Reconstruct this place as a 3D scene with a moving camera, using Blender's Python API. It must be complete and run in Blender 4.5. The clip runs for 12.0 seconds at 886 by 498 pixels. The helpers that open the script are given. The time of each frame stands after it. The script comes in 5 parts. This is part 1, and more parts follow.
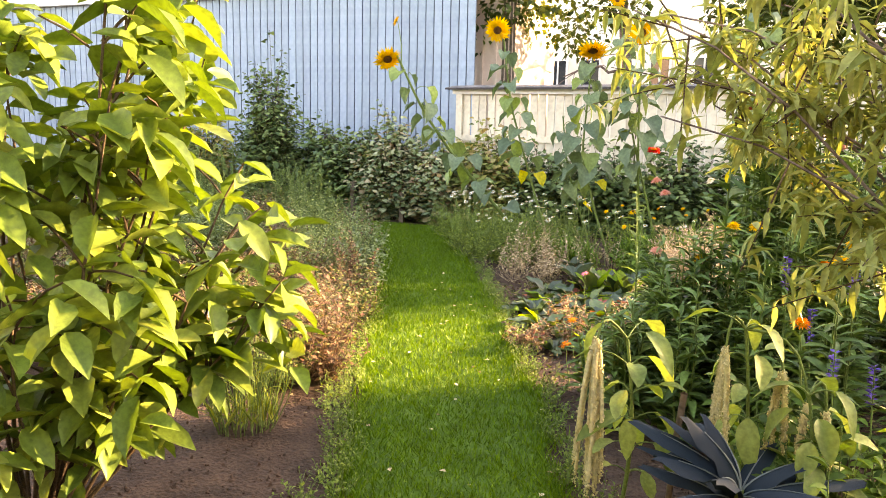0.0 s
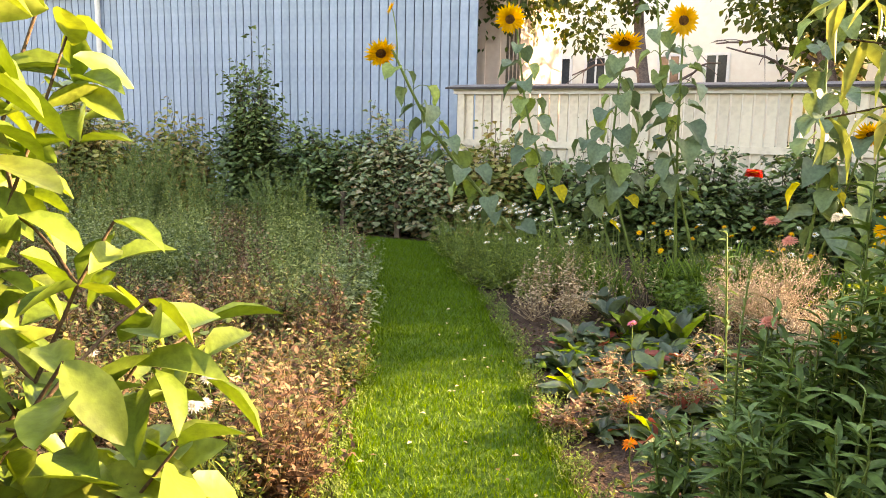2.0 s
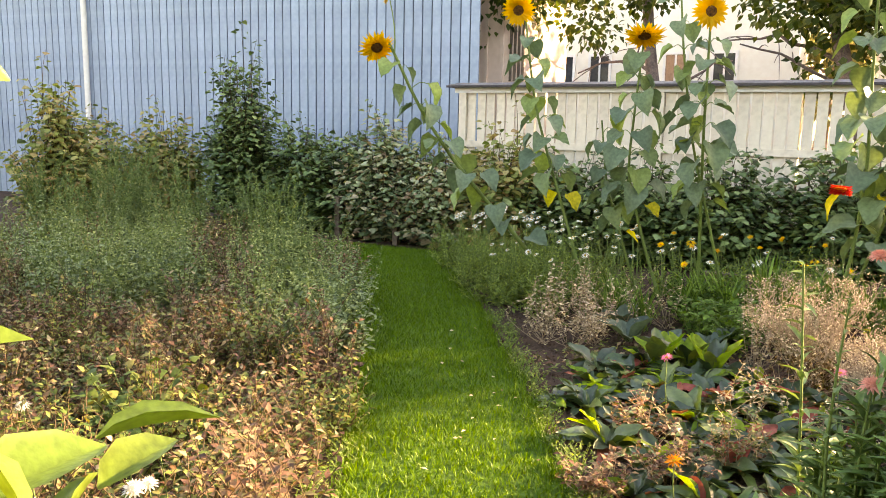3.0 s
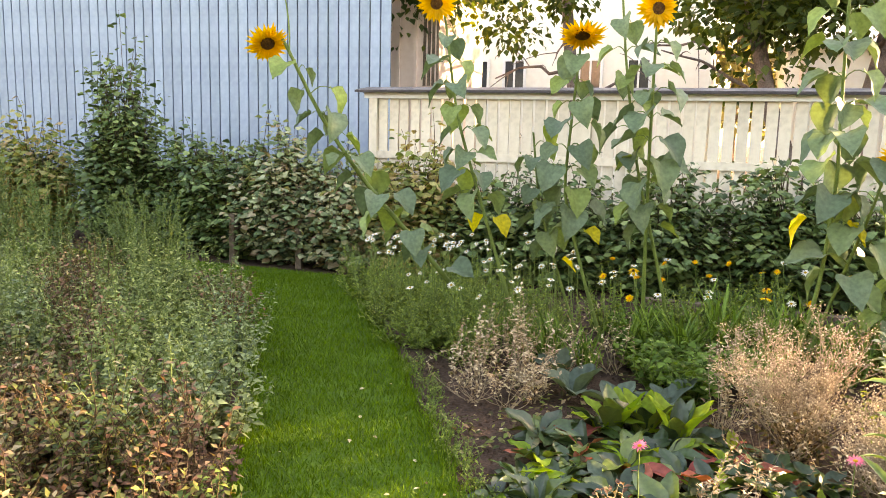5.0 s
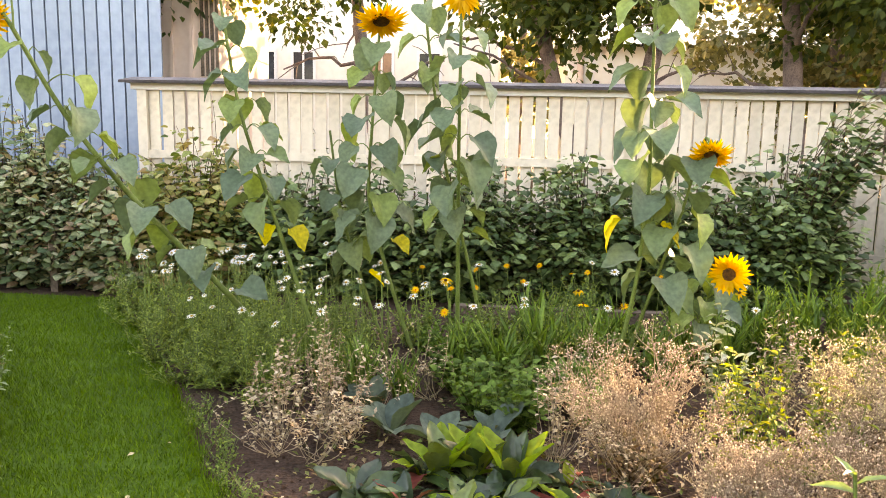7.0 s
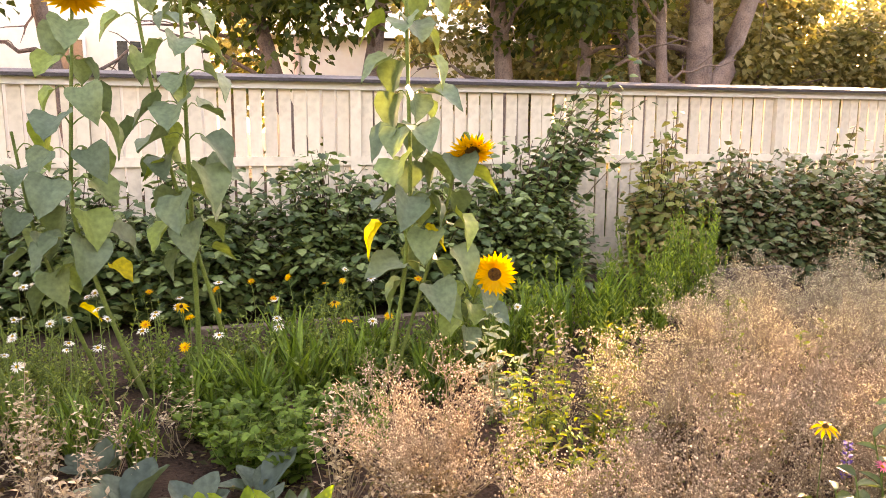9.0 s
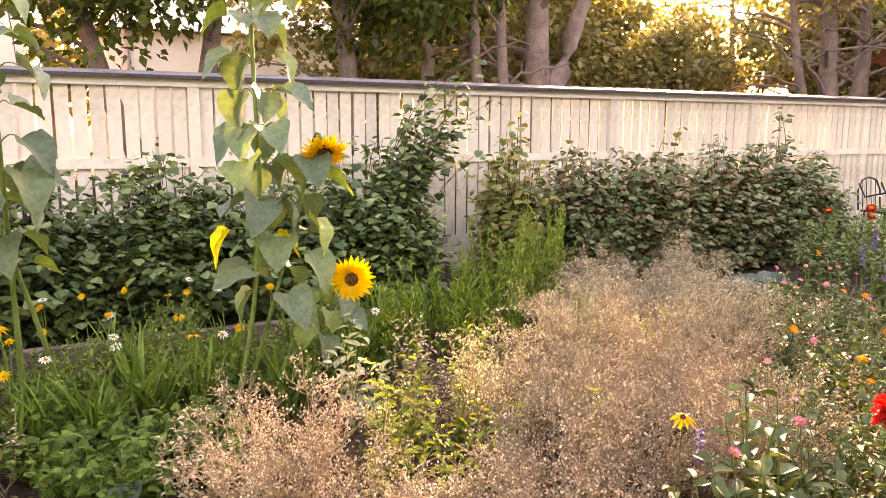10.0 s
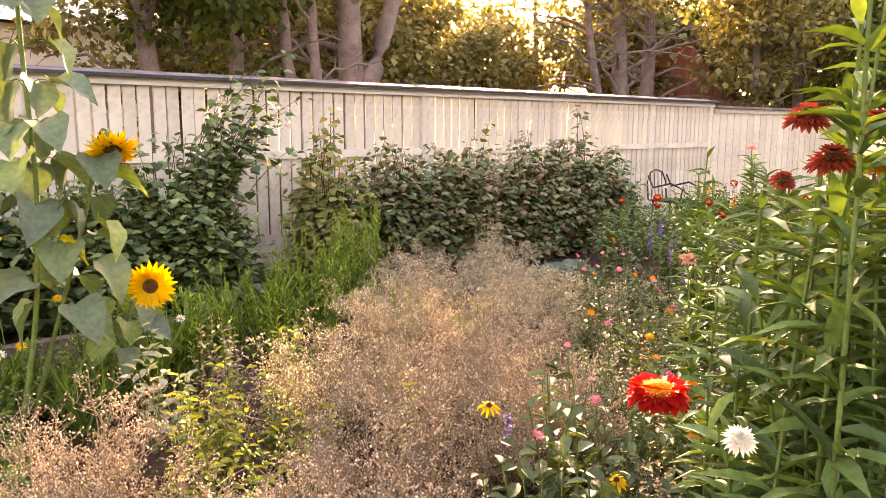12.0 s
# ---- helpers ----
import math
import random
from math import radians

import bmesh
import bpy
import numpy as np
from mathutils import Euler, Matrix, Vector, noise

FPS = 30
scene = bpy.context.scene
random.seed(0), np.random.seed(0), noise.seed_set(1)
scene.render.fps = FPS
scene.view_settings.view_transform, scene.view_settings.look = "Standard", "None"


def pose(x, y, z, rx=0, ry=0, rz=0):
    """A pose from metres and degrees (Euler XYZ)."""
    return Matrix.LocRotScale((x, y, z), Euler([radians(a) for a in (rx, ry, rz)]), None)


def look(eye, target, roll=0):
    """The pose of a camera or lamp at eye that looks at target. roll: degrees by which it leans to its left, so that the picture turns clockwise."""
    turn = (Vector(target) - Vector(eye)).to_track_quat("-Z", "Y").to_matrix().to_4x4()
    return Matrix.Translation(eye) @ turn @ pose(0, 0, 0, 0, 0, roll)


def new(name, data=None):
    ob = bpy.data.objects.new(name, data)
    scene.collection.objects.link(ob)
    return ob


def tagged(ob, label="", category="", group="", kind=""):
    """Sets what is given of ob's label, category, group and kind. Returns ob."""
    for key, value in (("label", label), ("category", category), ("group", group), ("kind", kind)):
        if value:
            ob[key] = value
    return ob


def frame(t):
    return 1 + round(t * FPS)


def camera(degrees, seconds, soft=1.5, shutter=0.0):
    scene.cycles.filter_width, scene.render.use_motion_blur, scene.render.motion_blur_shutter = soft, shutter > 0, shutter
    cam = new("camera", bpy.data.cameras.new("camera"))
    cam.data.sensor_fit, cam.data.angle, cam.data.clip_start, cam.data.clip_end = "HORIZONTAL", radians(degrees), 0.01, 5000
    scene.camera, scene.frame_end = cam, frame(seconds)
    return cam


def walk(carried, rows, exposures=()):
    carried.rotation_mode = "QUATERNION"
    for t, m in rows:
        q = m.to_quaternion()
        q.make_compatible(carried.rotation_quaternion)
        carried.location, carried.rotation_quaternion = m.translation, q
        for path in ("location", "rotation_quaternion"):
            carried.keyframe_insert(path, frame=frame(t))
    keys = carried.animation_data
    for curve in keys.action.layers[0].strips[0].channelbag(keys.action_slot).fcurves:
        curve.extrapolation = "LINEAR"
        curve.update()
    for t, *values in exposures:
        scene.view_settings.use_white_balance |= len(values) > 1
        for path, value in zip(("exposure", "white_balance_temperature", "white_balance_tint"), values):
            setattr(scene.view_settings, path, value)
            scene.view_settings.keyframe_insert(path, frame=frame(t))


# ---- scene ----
cam = camera(60.8, 12.0, soft=0.8)
PATH = [
    (0, (0.226, -0.151, 1.324), (-0.676, 1.607, 1.014), 1.3),
    (0.5, (0.1, 0.086, 1.319), (-0.803, 1.844, 1.013), 1.4),
    (1, (-0.095, 0.295, 1.317), (-0.993, 2.056, 1.011), 1.5),
    (1.5, (-0.243, 0.553, 1.328), (-1.137, 2.315, 1.02), 1.3),
    (2, (-0.372, 0.851, 1.38), (-1.263, 2.614, 1.07), 1.2),
    (2.5, (-0.525, 1.119, 1.381), (-1.414, 2.883, 1.069), 1.2),
    (4.3, (-0.896, 1.944, 1.467), (-1.767, 3.717, 1.159), 1.7),
    (4.5, (-0.93, 2.046, 1.446), (-1.769, 3.837, 1.147), 1.7),
    (5, (-1.042, 2.189, 1.459), (-1.721, 4.046, 1.163), 1.5),
    (5.5, (-1.117, 2.32, 1.463), (-1.669, 4.218, 1.163), 1.4),
    (6, (-1.154, 2.517, 1.461), (-1.595, 4.444, 1.156), 1.3),
    (6.5, (-1.173, 2.664, 1.471), (-1.476, 4.618, 1.17), 1.2),
    (7, (-1.217, 2.786, 1.495), (-1.376, 4.757, 1.193), 1.2),
    (7.2, (-1.236, 2.844, 1.497), (-1.308, 4.82, 1.197), 1.2),
    (9, (-1.348, 3.318, 1.514), (-0.791, 5.213, 1.203), 0.2),
    (9.5, (-1.349, 3.398, 1.517), (-0.59, 5.221, 1.204), 0.3),
    (10, (-1.352, 3.44, 1.523), (-0.423, 5.183, 1.21), 0.2),
    (10.5, (-1.332, 3.451, 1.523), (-0.279, 5.121, 1.206), 0.2),
    (11, (-1.305, 3.451, 1.519), (-0.156, 5.058, 1.202), 0.1),
    (11.5, (-1.287, 3.441, 1.519), (-0.048, 4.978, 1.202), 0.1),
    (12, (-1.272, 3.442, 1.517), (0.037, 4.92, 1.198), 0.2),
]
walk(cam, [(t, look(eye, target, roll)) for t, eye, target, roll in PATH], exposures=[(0, 3.62, 11100, 24), (1.2, 3.42, 11000, 23), (2.5, 3.2, 10700, 21), (5, 3.42, 11200, 22), (7.2, 3.55, 11500, 27), (9.5, 3.58, 12200, 39), (12, 3.42, 11900, 41)])


# ---- light ----
SUN_AZ, SUN_EL = 46.0, 17.5   # degrees: to the right of +y, above the horizon
world = bpy.data.worlds.new("sky_world")
scene.world = world
world.use_nodes = True
sky = world.node_tree.nodes.new("ShaderNodeTexSky")
sky.sky_type, sky.sun_disc = "NISHITA", False
sky.sun_elevation, sky.sun_rotation = radians(SUN_EL), radians(SUN_AZ)
background = world.node_tree.nodes["Background"]
background.inputs[1].default_value = 0.14
world.node_tree.links.new(sky.outputs[0], background.inputs[0])
sun = new("sun", bpy.data.lights.new("sun", "SUN"))
sun.data.energy, sun.data.angle, sun.data.color = 4.2, radians(0.5), (1.0, 0.87, 0.66)
a, e = radians(SUN_AZ), radians(SUN_EL)
sun.matrix_world = look((40 * math.sin(a) * math.cos(e), 40 * math.cos(a) * math.cos(e), 40 * math.sin(e)), (0, 0, 0))


# ---- materials ----
def material(name, c1, c2, scale=8.0, rough=0.7, bump=0.2, c3=None, spec=0.3, metal=0.0):
    """Two-scale noise between two colours, with fine relief."""
    m = bpy.data.materials.new(name)
    m.use_nodes = True
    nt = m.node_tree
    b = nt.nodes["Principled BSDF"]
    b.inputs["Roughness"].default_value = rough
    b.inputs["Metallic"].default_value = metal
    b.inputs["Specular IOR Level"].default_value = spec
    co = nt.nodes.new("ShaderNodeTexCoord")
    n1, n2 = nt.nodes.new("ShaderNodeTexNoise"), nt.nodes.new("ShaderNodeTexNoise")
    n1.inputs["Scale"].default_value, n2.inputs["Scale"].default_value = scale, scale * 9
    n1.inputs["Detail"].default_value, n2.inputs["Detail"].default_value = 4, 6
    nt.links.new(co.outputs["Object"], n1.inputs["Vector"])
    nt.links.new(co.outputs["Object"], n2.inputs["Vector"])
    add = nt.nodes.new("ShaderNodeMath")
    add.operation = "ADD"
    nt.links.new(n1.outputs[0], add.inputs[0])
    nt.links.new(n2.outputs[0], add.inputs[1])
    half = nt.nodes.new("ShaderNodeMath")
    half.operation = "MULTIPLY"
    half.inputs[1].default_value = 0.5
    nt.links.new(add.outputs[0], half.inputs[0])
    ramp = nt.nodes.new("ShaderNodeValToRGB")
    ramp.color_ramp.elements[0].position, ramp.color_ramp.elements[1].position = 0.36, 0.64
    ramp.color_ramp.elements[0].color, ramp.color_ramp.elements[1].color = (*c1, 1), (*c2, 1)
    if c3:
        el = ramp.color_ramp.elements.new(0.5)
        el.color = (*c3, 1)
    nt.links.new(half.outputs[0], ramp.inputs[0])
    info = nt.nodes.new("ShaderNodeObjectInfo")
    hsv = nt.nodes.new("ShaderNodeHueSaturation")
    rng = nt.nodes.new("ShaderNodeMapRange")
    rng.inputs["To Min"].default_value, rng.inputs["To Max"].default_value = 0.9, 1.08
    nt.links.new(info.outputs["Random"], rng.inputs["Value"])
    nt.links.new(rng.outputs[0], hsv.inputs["Value"])
    nt.links.new(ramp.outputs[0], hsv.inputs["Color"])
    nt.links.new(hsv.outputs[0], b.inputs["Base Color"])
    bp = nt.nodes.new("ShaderNodeBump")
    bp.inputs["Strength"].default_value, bp.inputs["Distance"].default_value = bump, 0.02
    nt.links.new(n2.outputs[0], bp.inputs["Height"])
    nt.links.new(bp.outputs[0], b.inputs["Normal"])
    return m


def leafy(name, cols, trans=0.35, rough=0.6, glow=(1.5, 1.4, 0.5), single=False, spec=0.22, fine=60.0):
    """A leaf: colours drawn leaf by leaf, veined noise, and light that passes through."""
    fine = 7.0 if single and fine == 60.0 else fine
    m = bpy.data.materials.new(name)
    m.use_nodes = True
    nt = m.node_tree
    b, out = nt.nodes["Principled BSDF"], nt.nodes["Material Output"]
    b.inputs["Roughness"].default_value = rough
    b.inputs["Specular IOR Level"].default_value = spec
    if single:
        pick = nt.nodes.new("ShaderNodeObjectInfo").outputs["Random"]
    else:
        pick = nt.nodes.new("ShaderNodeNewGeometry").outputs["Random Per Island"]
    ramp = nt.nodes.new("ShaderNodeValToRGB")
    els = ramp.color_ramp.elements
    els[0].color, els[1].color = (*cols[0], 1), (*cols[-1], 1)
    for k, c in enumerate(cols[1:-1]):
        els.new((k + 1) / (len(cols) - 1)).color = (*c, 1)
    nt.links.new(pick, ramp.inputs[0])
    co = nt.nodes.new("ShaderNodeTexCoord")
    n1 = nt.nodes.new("ShaderNodeTexNoise")
    n1.inputs["Scale"].default_value, n1.inputs["Detail"].default_value = fine, 3
    nt.links.new(co.outputs["Object"], n1.inputs["Vector"])
    rng = nt.nodes.new("ShaderNodeMapRange")
    rng.inputs["From Min"].default_value, rng.inputs["From Max"].default_value = 0.3, 0.7
    rng.inputs["To Min"].default_value, rng.inputs["To Max"].default_value = 0.75, 1.25
    nt.links.new(n1.outputs[0], rng.inputs["Value"])
    hsv = nt.nodes.new("ShaderNodeHueSaturation")
    nt.links.new(rng.outputs[0], hsv.inputs["Value"])
    nt.links.new(ramp.outputs[0], hsv.inputs["Color"])
    nt.links.new(hsv.outputs[0], b.inputs["Base Color"])
    bp = nt.nodes.new("ShaderNodeBump")
    bp.inputs["Strength"].default_value, bp.inputs["Distance"].default_value = 0.15, 0.01
    nt.links.new(n1.outputs[0], bp.inputs["Height"])
    nt.links.new(bp.outputs[0], b.inputs["Normal"])
    if trans:
        tint = nt.nodes.new("ShaderNodeMix")
        tint.data_type, tint.blend_type = "RGBA", "MULTIPLY"
        tint.inputs[0].default_value = 1.0
        tint.inputs[7].default_value = (*glow, 1)
        nt.links.new(hsv.outputs[0], tint.inputs[6])
        tr, mix = nt.nodes.new("ShaderNodeBsdfTranslucent"), nt.nodes.new("ShaderNodeMixShader")
        nt.links.new(tint.outputs[2], tr.inputs[0])
        mix.inputs[0].default_value = trans
        nt.links.new(b.outputs[0], mix.inputs[1])
        nt.links.new(tr.outputs[0], mix.inputs[2])
        nt.links.new(mix.outputs[0], out.inputs[0])
    return m


M_SOIL = material("soil", (0.028, 0.015, 0.01), (0.1, 0.058, 0.04), 6, 0.95, 1.0)
M_TURF = material("turf", (0.03, 0.075, 0.005), (0.065, 0.14, 0.009), 5, 0.9, 0.6)
M_GRASS = leafy("grass_blade", [(0.04, 0.1, 0.004), (0.075, 0.165, 0.006), (0.13, 0.235, 0.01)], 0.25, 0.5)
M_BLUE = material("blue_paint", (0.23, 0.31, 0.42), (0.32, 0.41, 0.52), 1.2, 0.6, 0.08)
# Shade between the siding boards, put into the colour of the wall core.
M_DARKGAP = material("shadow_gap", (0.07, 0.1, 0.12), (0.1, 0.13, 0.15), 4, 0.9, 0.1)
M_WHITE = material("white_paint", (0.7, 0.69, 0.66), (0.82, 0.81, 0.78), 2.0, 0.5, 0.08)
M_CREAM = material("cream_paint", (0.54, 0.47, 0.38), (0.74, 0.66, 0.55), 1.6, 0.55, 0.12, c3=(0.68, 0.6, 0.49))
M_CAP = material("weathered_board", (0.09, 0.08, 0.085), (0.26, 0.24, 0.25), 3.0, 0.6, 0.5)
M_CAP_EDGE = material("dark_edge", (0.03, 0.025, 0.028), (0.07, 0.06, 0.065), 5, 0.6, 0.3)
M_PINK = material("pink_plaster", (0.72, 0.54, 0.45), (0.82, 0.65, 0.56), 1.0, 0.8, 0.1)
M_PALE = material("pale_plaster", (0.8, 0.74, 0.64), (0.88, 0.85, 0.76), 0.7, 0.8, 0.1)
# Dark colour of the added, unseen walls that hold back sky fill.
M_SKYBLOCK = material("sky_block_dark", (0.05, 0.055, 0.045), (0.09, 0.09, 0.075), 0.8, 0.9, 0.3)
M_RED = material("red_paint", (0.4, 0.12, 0.08), (0.5, 0.18, 0.12), 1.5, 0.7, 0.1)
M_ROOF = material("roof_sheet", (0.12, 0.11, 0.12), (0.2, 0.18, 0.18), 2, 0.6, 0.3)
M_GLASS = material("window_pane", (0.03, 0.035, 0.04), (0.06, 0.065, 0.07), 2, 0.08, 0.0, spec=0.6)
M_WOOD = material("old_wood", (0.07, 0.05, 0.035), (0.22, 0.16, 0.12), 5, 0.8, 0.5)
M_BARK = material("bark", (0.1, 0.075, 0.07), (0.27, 0.2, 0.18), 5, 0.9, 1.0)
M_TWIG = material("twig", (0.05, 0.03, 0.018), (0.14, 0.09, 0.05), 20, 0.8, 0.3)
M_STEM = material("green_stem", (0.08, 0.13, 0.03), (0.18, 0.26, 0.07), 14, 0.6, 0.2)
M_STRAW = material("dry_stalk", (0.26, 0.19, 0.12), (0.46, 0.36, 0.24), 20, 0.8, 0.2)
M_BLACK = material("black_metal", (0.012, 0.012, 0.014), (0.03, 0.03, 0.032), 10, 0.4, 0.05)


# ---- builders ----
rng = np.random.default_rng(7)


class Cloud:
    """Gathers many small pieces into one mesh."""

    def __init__(self):
        self.v, self.f, self.n = [], [], 0

    def raw(self, v, f):
        v = np.asarray(v, float)
        for k in {len(q) for q in f}:
            self.f.append(np.array([q for q in f if len(q) == k]) + self.n)
        self.v.append(v)
        self.n += len(v)
        return self

    def many(self, shape, turns, places, sizes):
        """The shape at every place, turned and scaled."""
        tv, tf = shape
        places = np.asarray(places, float)
        count = len(places)
        sizes = np.broadcast_to(np.asarray(sizes, float), (count,))
        v = np.einsum("nij,vj->nvi", turns, tv) * sizes[:, None, None] + places[:, None, :]
        base = self.n + len(tv) * np.arange(count)
        for k in {len(q) for q in tf}:
            q = np.array([x for x in tf if len(x) == k])
            self.f.append((q[None] + base[:, None, None]).reshape(-1, k))
        self.v.append(v.reshape(-1, 3))
        self.n += len(tv) * count
        return self

    def tube(self, pts, r0, r1, sides=5):
        pts = np.asarray(pts, float)
        n = len(pts)
        d = np.gradient(pts, axis=0)
        d /= np.linalg.norm(d, axis=1)[:, None] + 1e-9
        ref = np.where(np.abs(d[:, 2:3]) > 0.9, [[1.0, 0, 0]], [[0, 0, 1.0]])
        x = np.cross(d, ref)
        x /= np.linalg.norm(x, axis=1)[:, None] + 1e-9
        y = np.cross(d, x)
        ang = np.linspace(0, 2 * np.pi, sides, endpoint=False)
        r = np.linspace(r0, r1, n)[:, None, None]
        v = pts[:, None] + r * (np.cos(ang)[None, :, None] * x[:, None] + np.sin(ang)[None, :, None] * y[:, None])
        f = [(i * sides + j, i * sides + (j + 1) % sides, (i + 1) * sides + (j + 1) % sides, (i + 1) * sides + j)
             for i in range(n - 1) for j in range(sides)]
        return self.raw(v.reshape(-1, 3), f)

    def box(self, lo, hi):
        (a, b, c), (d, e, g) = lo, hi
        v = [(a, b, c), (d, b, c), (d, e, c), (a, e, c), (a, b, g), (d, b, g), (d, e, g), (a, e, g)]
        return self.raw(v, [(3, 2, 1, 0), (4, 5, 6, 7), (0, 1, 5, 4), (1, 2, 6, 5), (2, 3, 7, 6), (3, 0, 4, 7)])

    def mesh(self, name, smooth=True):
        me = bpy.data.meshes.new(name)
        v = np.concatenate(self.v) if self.v else np.zeros((0, 3))
        totals = np.concatenate([np.full(len(q), q.shape[1]) for q in self.f])
        loops = np.concatenate([q.ravel() for q in self.f])
        me.vertices.add(len(v))
        me.vertices.foreach_set("co", v.astype(np.float32).ravel())
        me.loops.add(len(loops))
        me.loops.foreach_set("vertex_index", loops.astype(np.int32))
        me.polygons.add(len(totals))
        starts = np.concatenate([[0], np.cumsum(totals)[:-1]])
        me.polygons.foreach_set("loop_start", starts.astype(np.int32))
        me.polygons.foreach_set("loop_total", totals.astype(np.int32))
        me.polygons.foreach_set("use_smooth", np.full(len(totals), smooth))
        me.update(calc_edges=True)
        return me


def thing(name, at, label, category, group="", kind=""):
    ob = new(name)
    ob.location = at
    ob.empty_display_size = 0.1
    return tagged(ob, label, category, group, kind)


def part(name, cloud, mat, parent, label="", smooth=True):
    """One mesh object under a thing or a part; a Cloud or a ready mesh, in its parent's space."""
    me = cloud if isinstance(cloud, bpy.types.Mesh) else cloud.mesh(name, smooth)
    if not me.materials:
        me.materials.append(mat)
    ob = new(name, me)
    ob.parent = parent
    return tagged(ob, label)


def solid(name, cloud, mat, label, category, kind="", group="", smooth=False):
    me = cloud.mesh(name, smooth)
    me.materials.append(mat)
    return tagged(new(name, me), label, category, group, kind)


def unit(v):
    v = np.asarray(v, float)
    return v / (np.linalg.norm(v, axis=-1, keepdims=True) + 1e-9)


def turns(way, spin=0.0):
    """Frames whose y runs along way, and whose z leans to the sky, rolled by up to spin radians."""
    y = unit(way)
    ref = np.where(np.abs(y[:, 2:3]) > 0.97, [[1.0, 0, 0]], [[0, 0, 1.0]])
    x = unit(np.cross(y, ref))
    z = np.cross(x, y)
    a = rng.uniform(-spin, spin, len(y))[:, None]
    x2 = np.cos(a) * x + np.sin(a) * z
    return np.stack([x2, y, np.cross(x2, y)], -1)


def sphere(n):
    return unit(rng.normal(size=(n, 3)))


def grid_leaf(width, outline, cols=3, fold=0.12, droop=0.25, wave=0.0):
    """A leaf of length 1 along y; outline gives (y, half width share) row by row."""
    v, f = [], []
    for i, (y, w) in enumerate(outline):
        for j in range(cols):
            s = 2 * j / (cols - 1) - 1
            lift = fold * abs(s) * w * width + wave * math.sin(i * 2.1 + j * 1.7) * abs(s)
            v.append((s * w * width / 2, y - 0.0, lift - droop * y * y))
    for i in range(len(outline) - 1):
        for j in range(cols - 1):
            k = i * cols + j
            f.append((k, k + 1, k + cols + 1, k + cols))
    return np.array(v), f


OVAL2 = [(0, 0.1), (0.1, 0.45), (0.25, 0.82), (0.45, 1.0), (0.65, 0.93), (0.82, 0.66), (0.94, 0.33), (1, 0.03)]
OVAL = [(0, 0.08), (0.18, 0.7), (0.45, 1.0), (0.75, 0.72), (1, 0.04)]
HEART = [(-0.1, 0.5), (0.0, 0.86), (0.15, 1.0), (0.34, 0.97), (0.55, 0.78), (0.75, 0.48), (0.9, 0.2), (1, 0.02)]
BROAD = grid_leaf(0.5, OVAL, 3, 0.35, 0.2)
NARROW = grid_leaf(0.26, [(0, 0.2), (0.3, 0.95), (0.62, 0.85), (1, 0.04)], 3, 0.3, 0.4)
BLADE = (np.array([(-0.03, 0, 0), (0.03, 0, 0), (0.024, 0.55, -0.06), (-0.024, 0.55, -0.06), (0, 1, -0.28)]), [(0, 1, 2), (0, 2, 3), (3, 2, 4)])
PETAL = grid_leaf(0.34, [(0, 0.4), (0.5, 1.0), (1, 0.1)], 3, 0.3, 0.15)
CHIP = (np.array([(0, 0, 0), (0.3, 0.5, 0.06), (0, 1, -0.12), (-0.3, 0.5, 0.06)]), [(0, 1, 2, 3)])
LOBE_R = [0.5, 0.86, 0.68, 1.0, 0.68, 0.86, 0.5]
LOBED = (np.array([(0, 0.25, 0.05)] + [(0.66 * r * math.sin(a), 0.3 + 0.7 * r * math.cos(a), -0.14 * r) for r, a in
                                       zip(LOBE_R, np.linspace(-2.7, 2.7, 7))]),
         [(0, i, i + 1) for i in range(1, 7)])
LEAFLET = (np.array([(0, 0, 0), (0.27, 0.42, 0.07), (0, 0.45, 0), (-0.27, 0.42, 0.07), (0, 1, -0.16)]), [(0, 1, 2), (0, 2, 3), (1, 4, 2), (2, 4, 3)])
WIDE = (LEAFLET[0] * [1.5, 1, 1], LEAFLET[1])
SEED = (np.array([(0.5, 0, -0.3), (-0.25, 0.43, -0.3), (-0.25, -0.43, -0.3), (0, 0, 0.6)]), [(0, 2, 1), (0, 1, 3), (1, 2, 3), (2, 0, 3)])


def bend(a, b, sag, n=6):
    """A bowed line from a to b."""
    t = np.linspace(0, 1, n)[:, None]
    return np.asarray(a) * (1 - t) + np.asarray(b) * t + np.asarray(sag) * np.sin(np.pi * t)


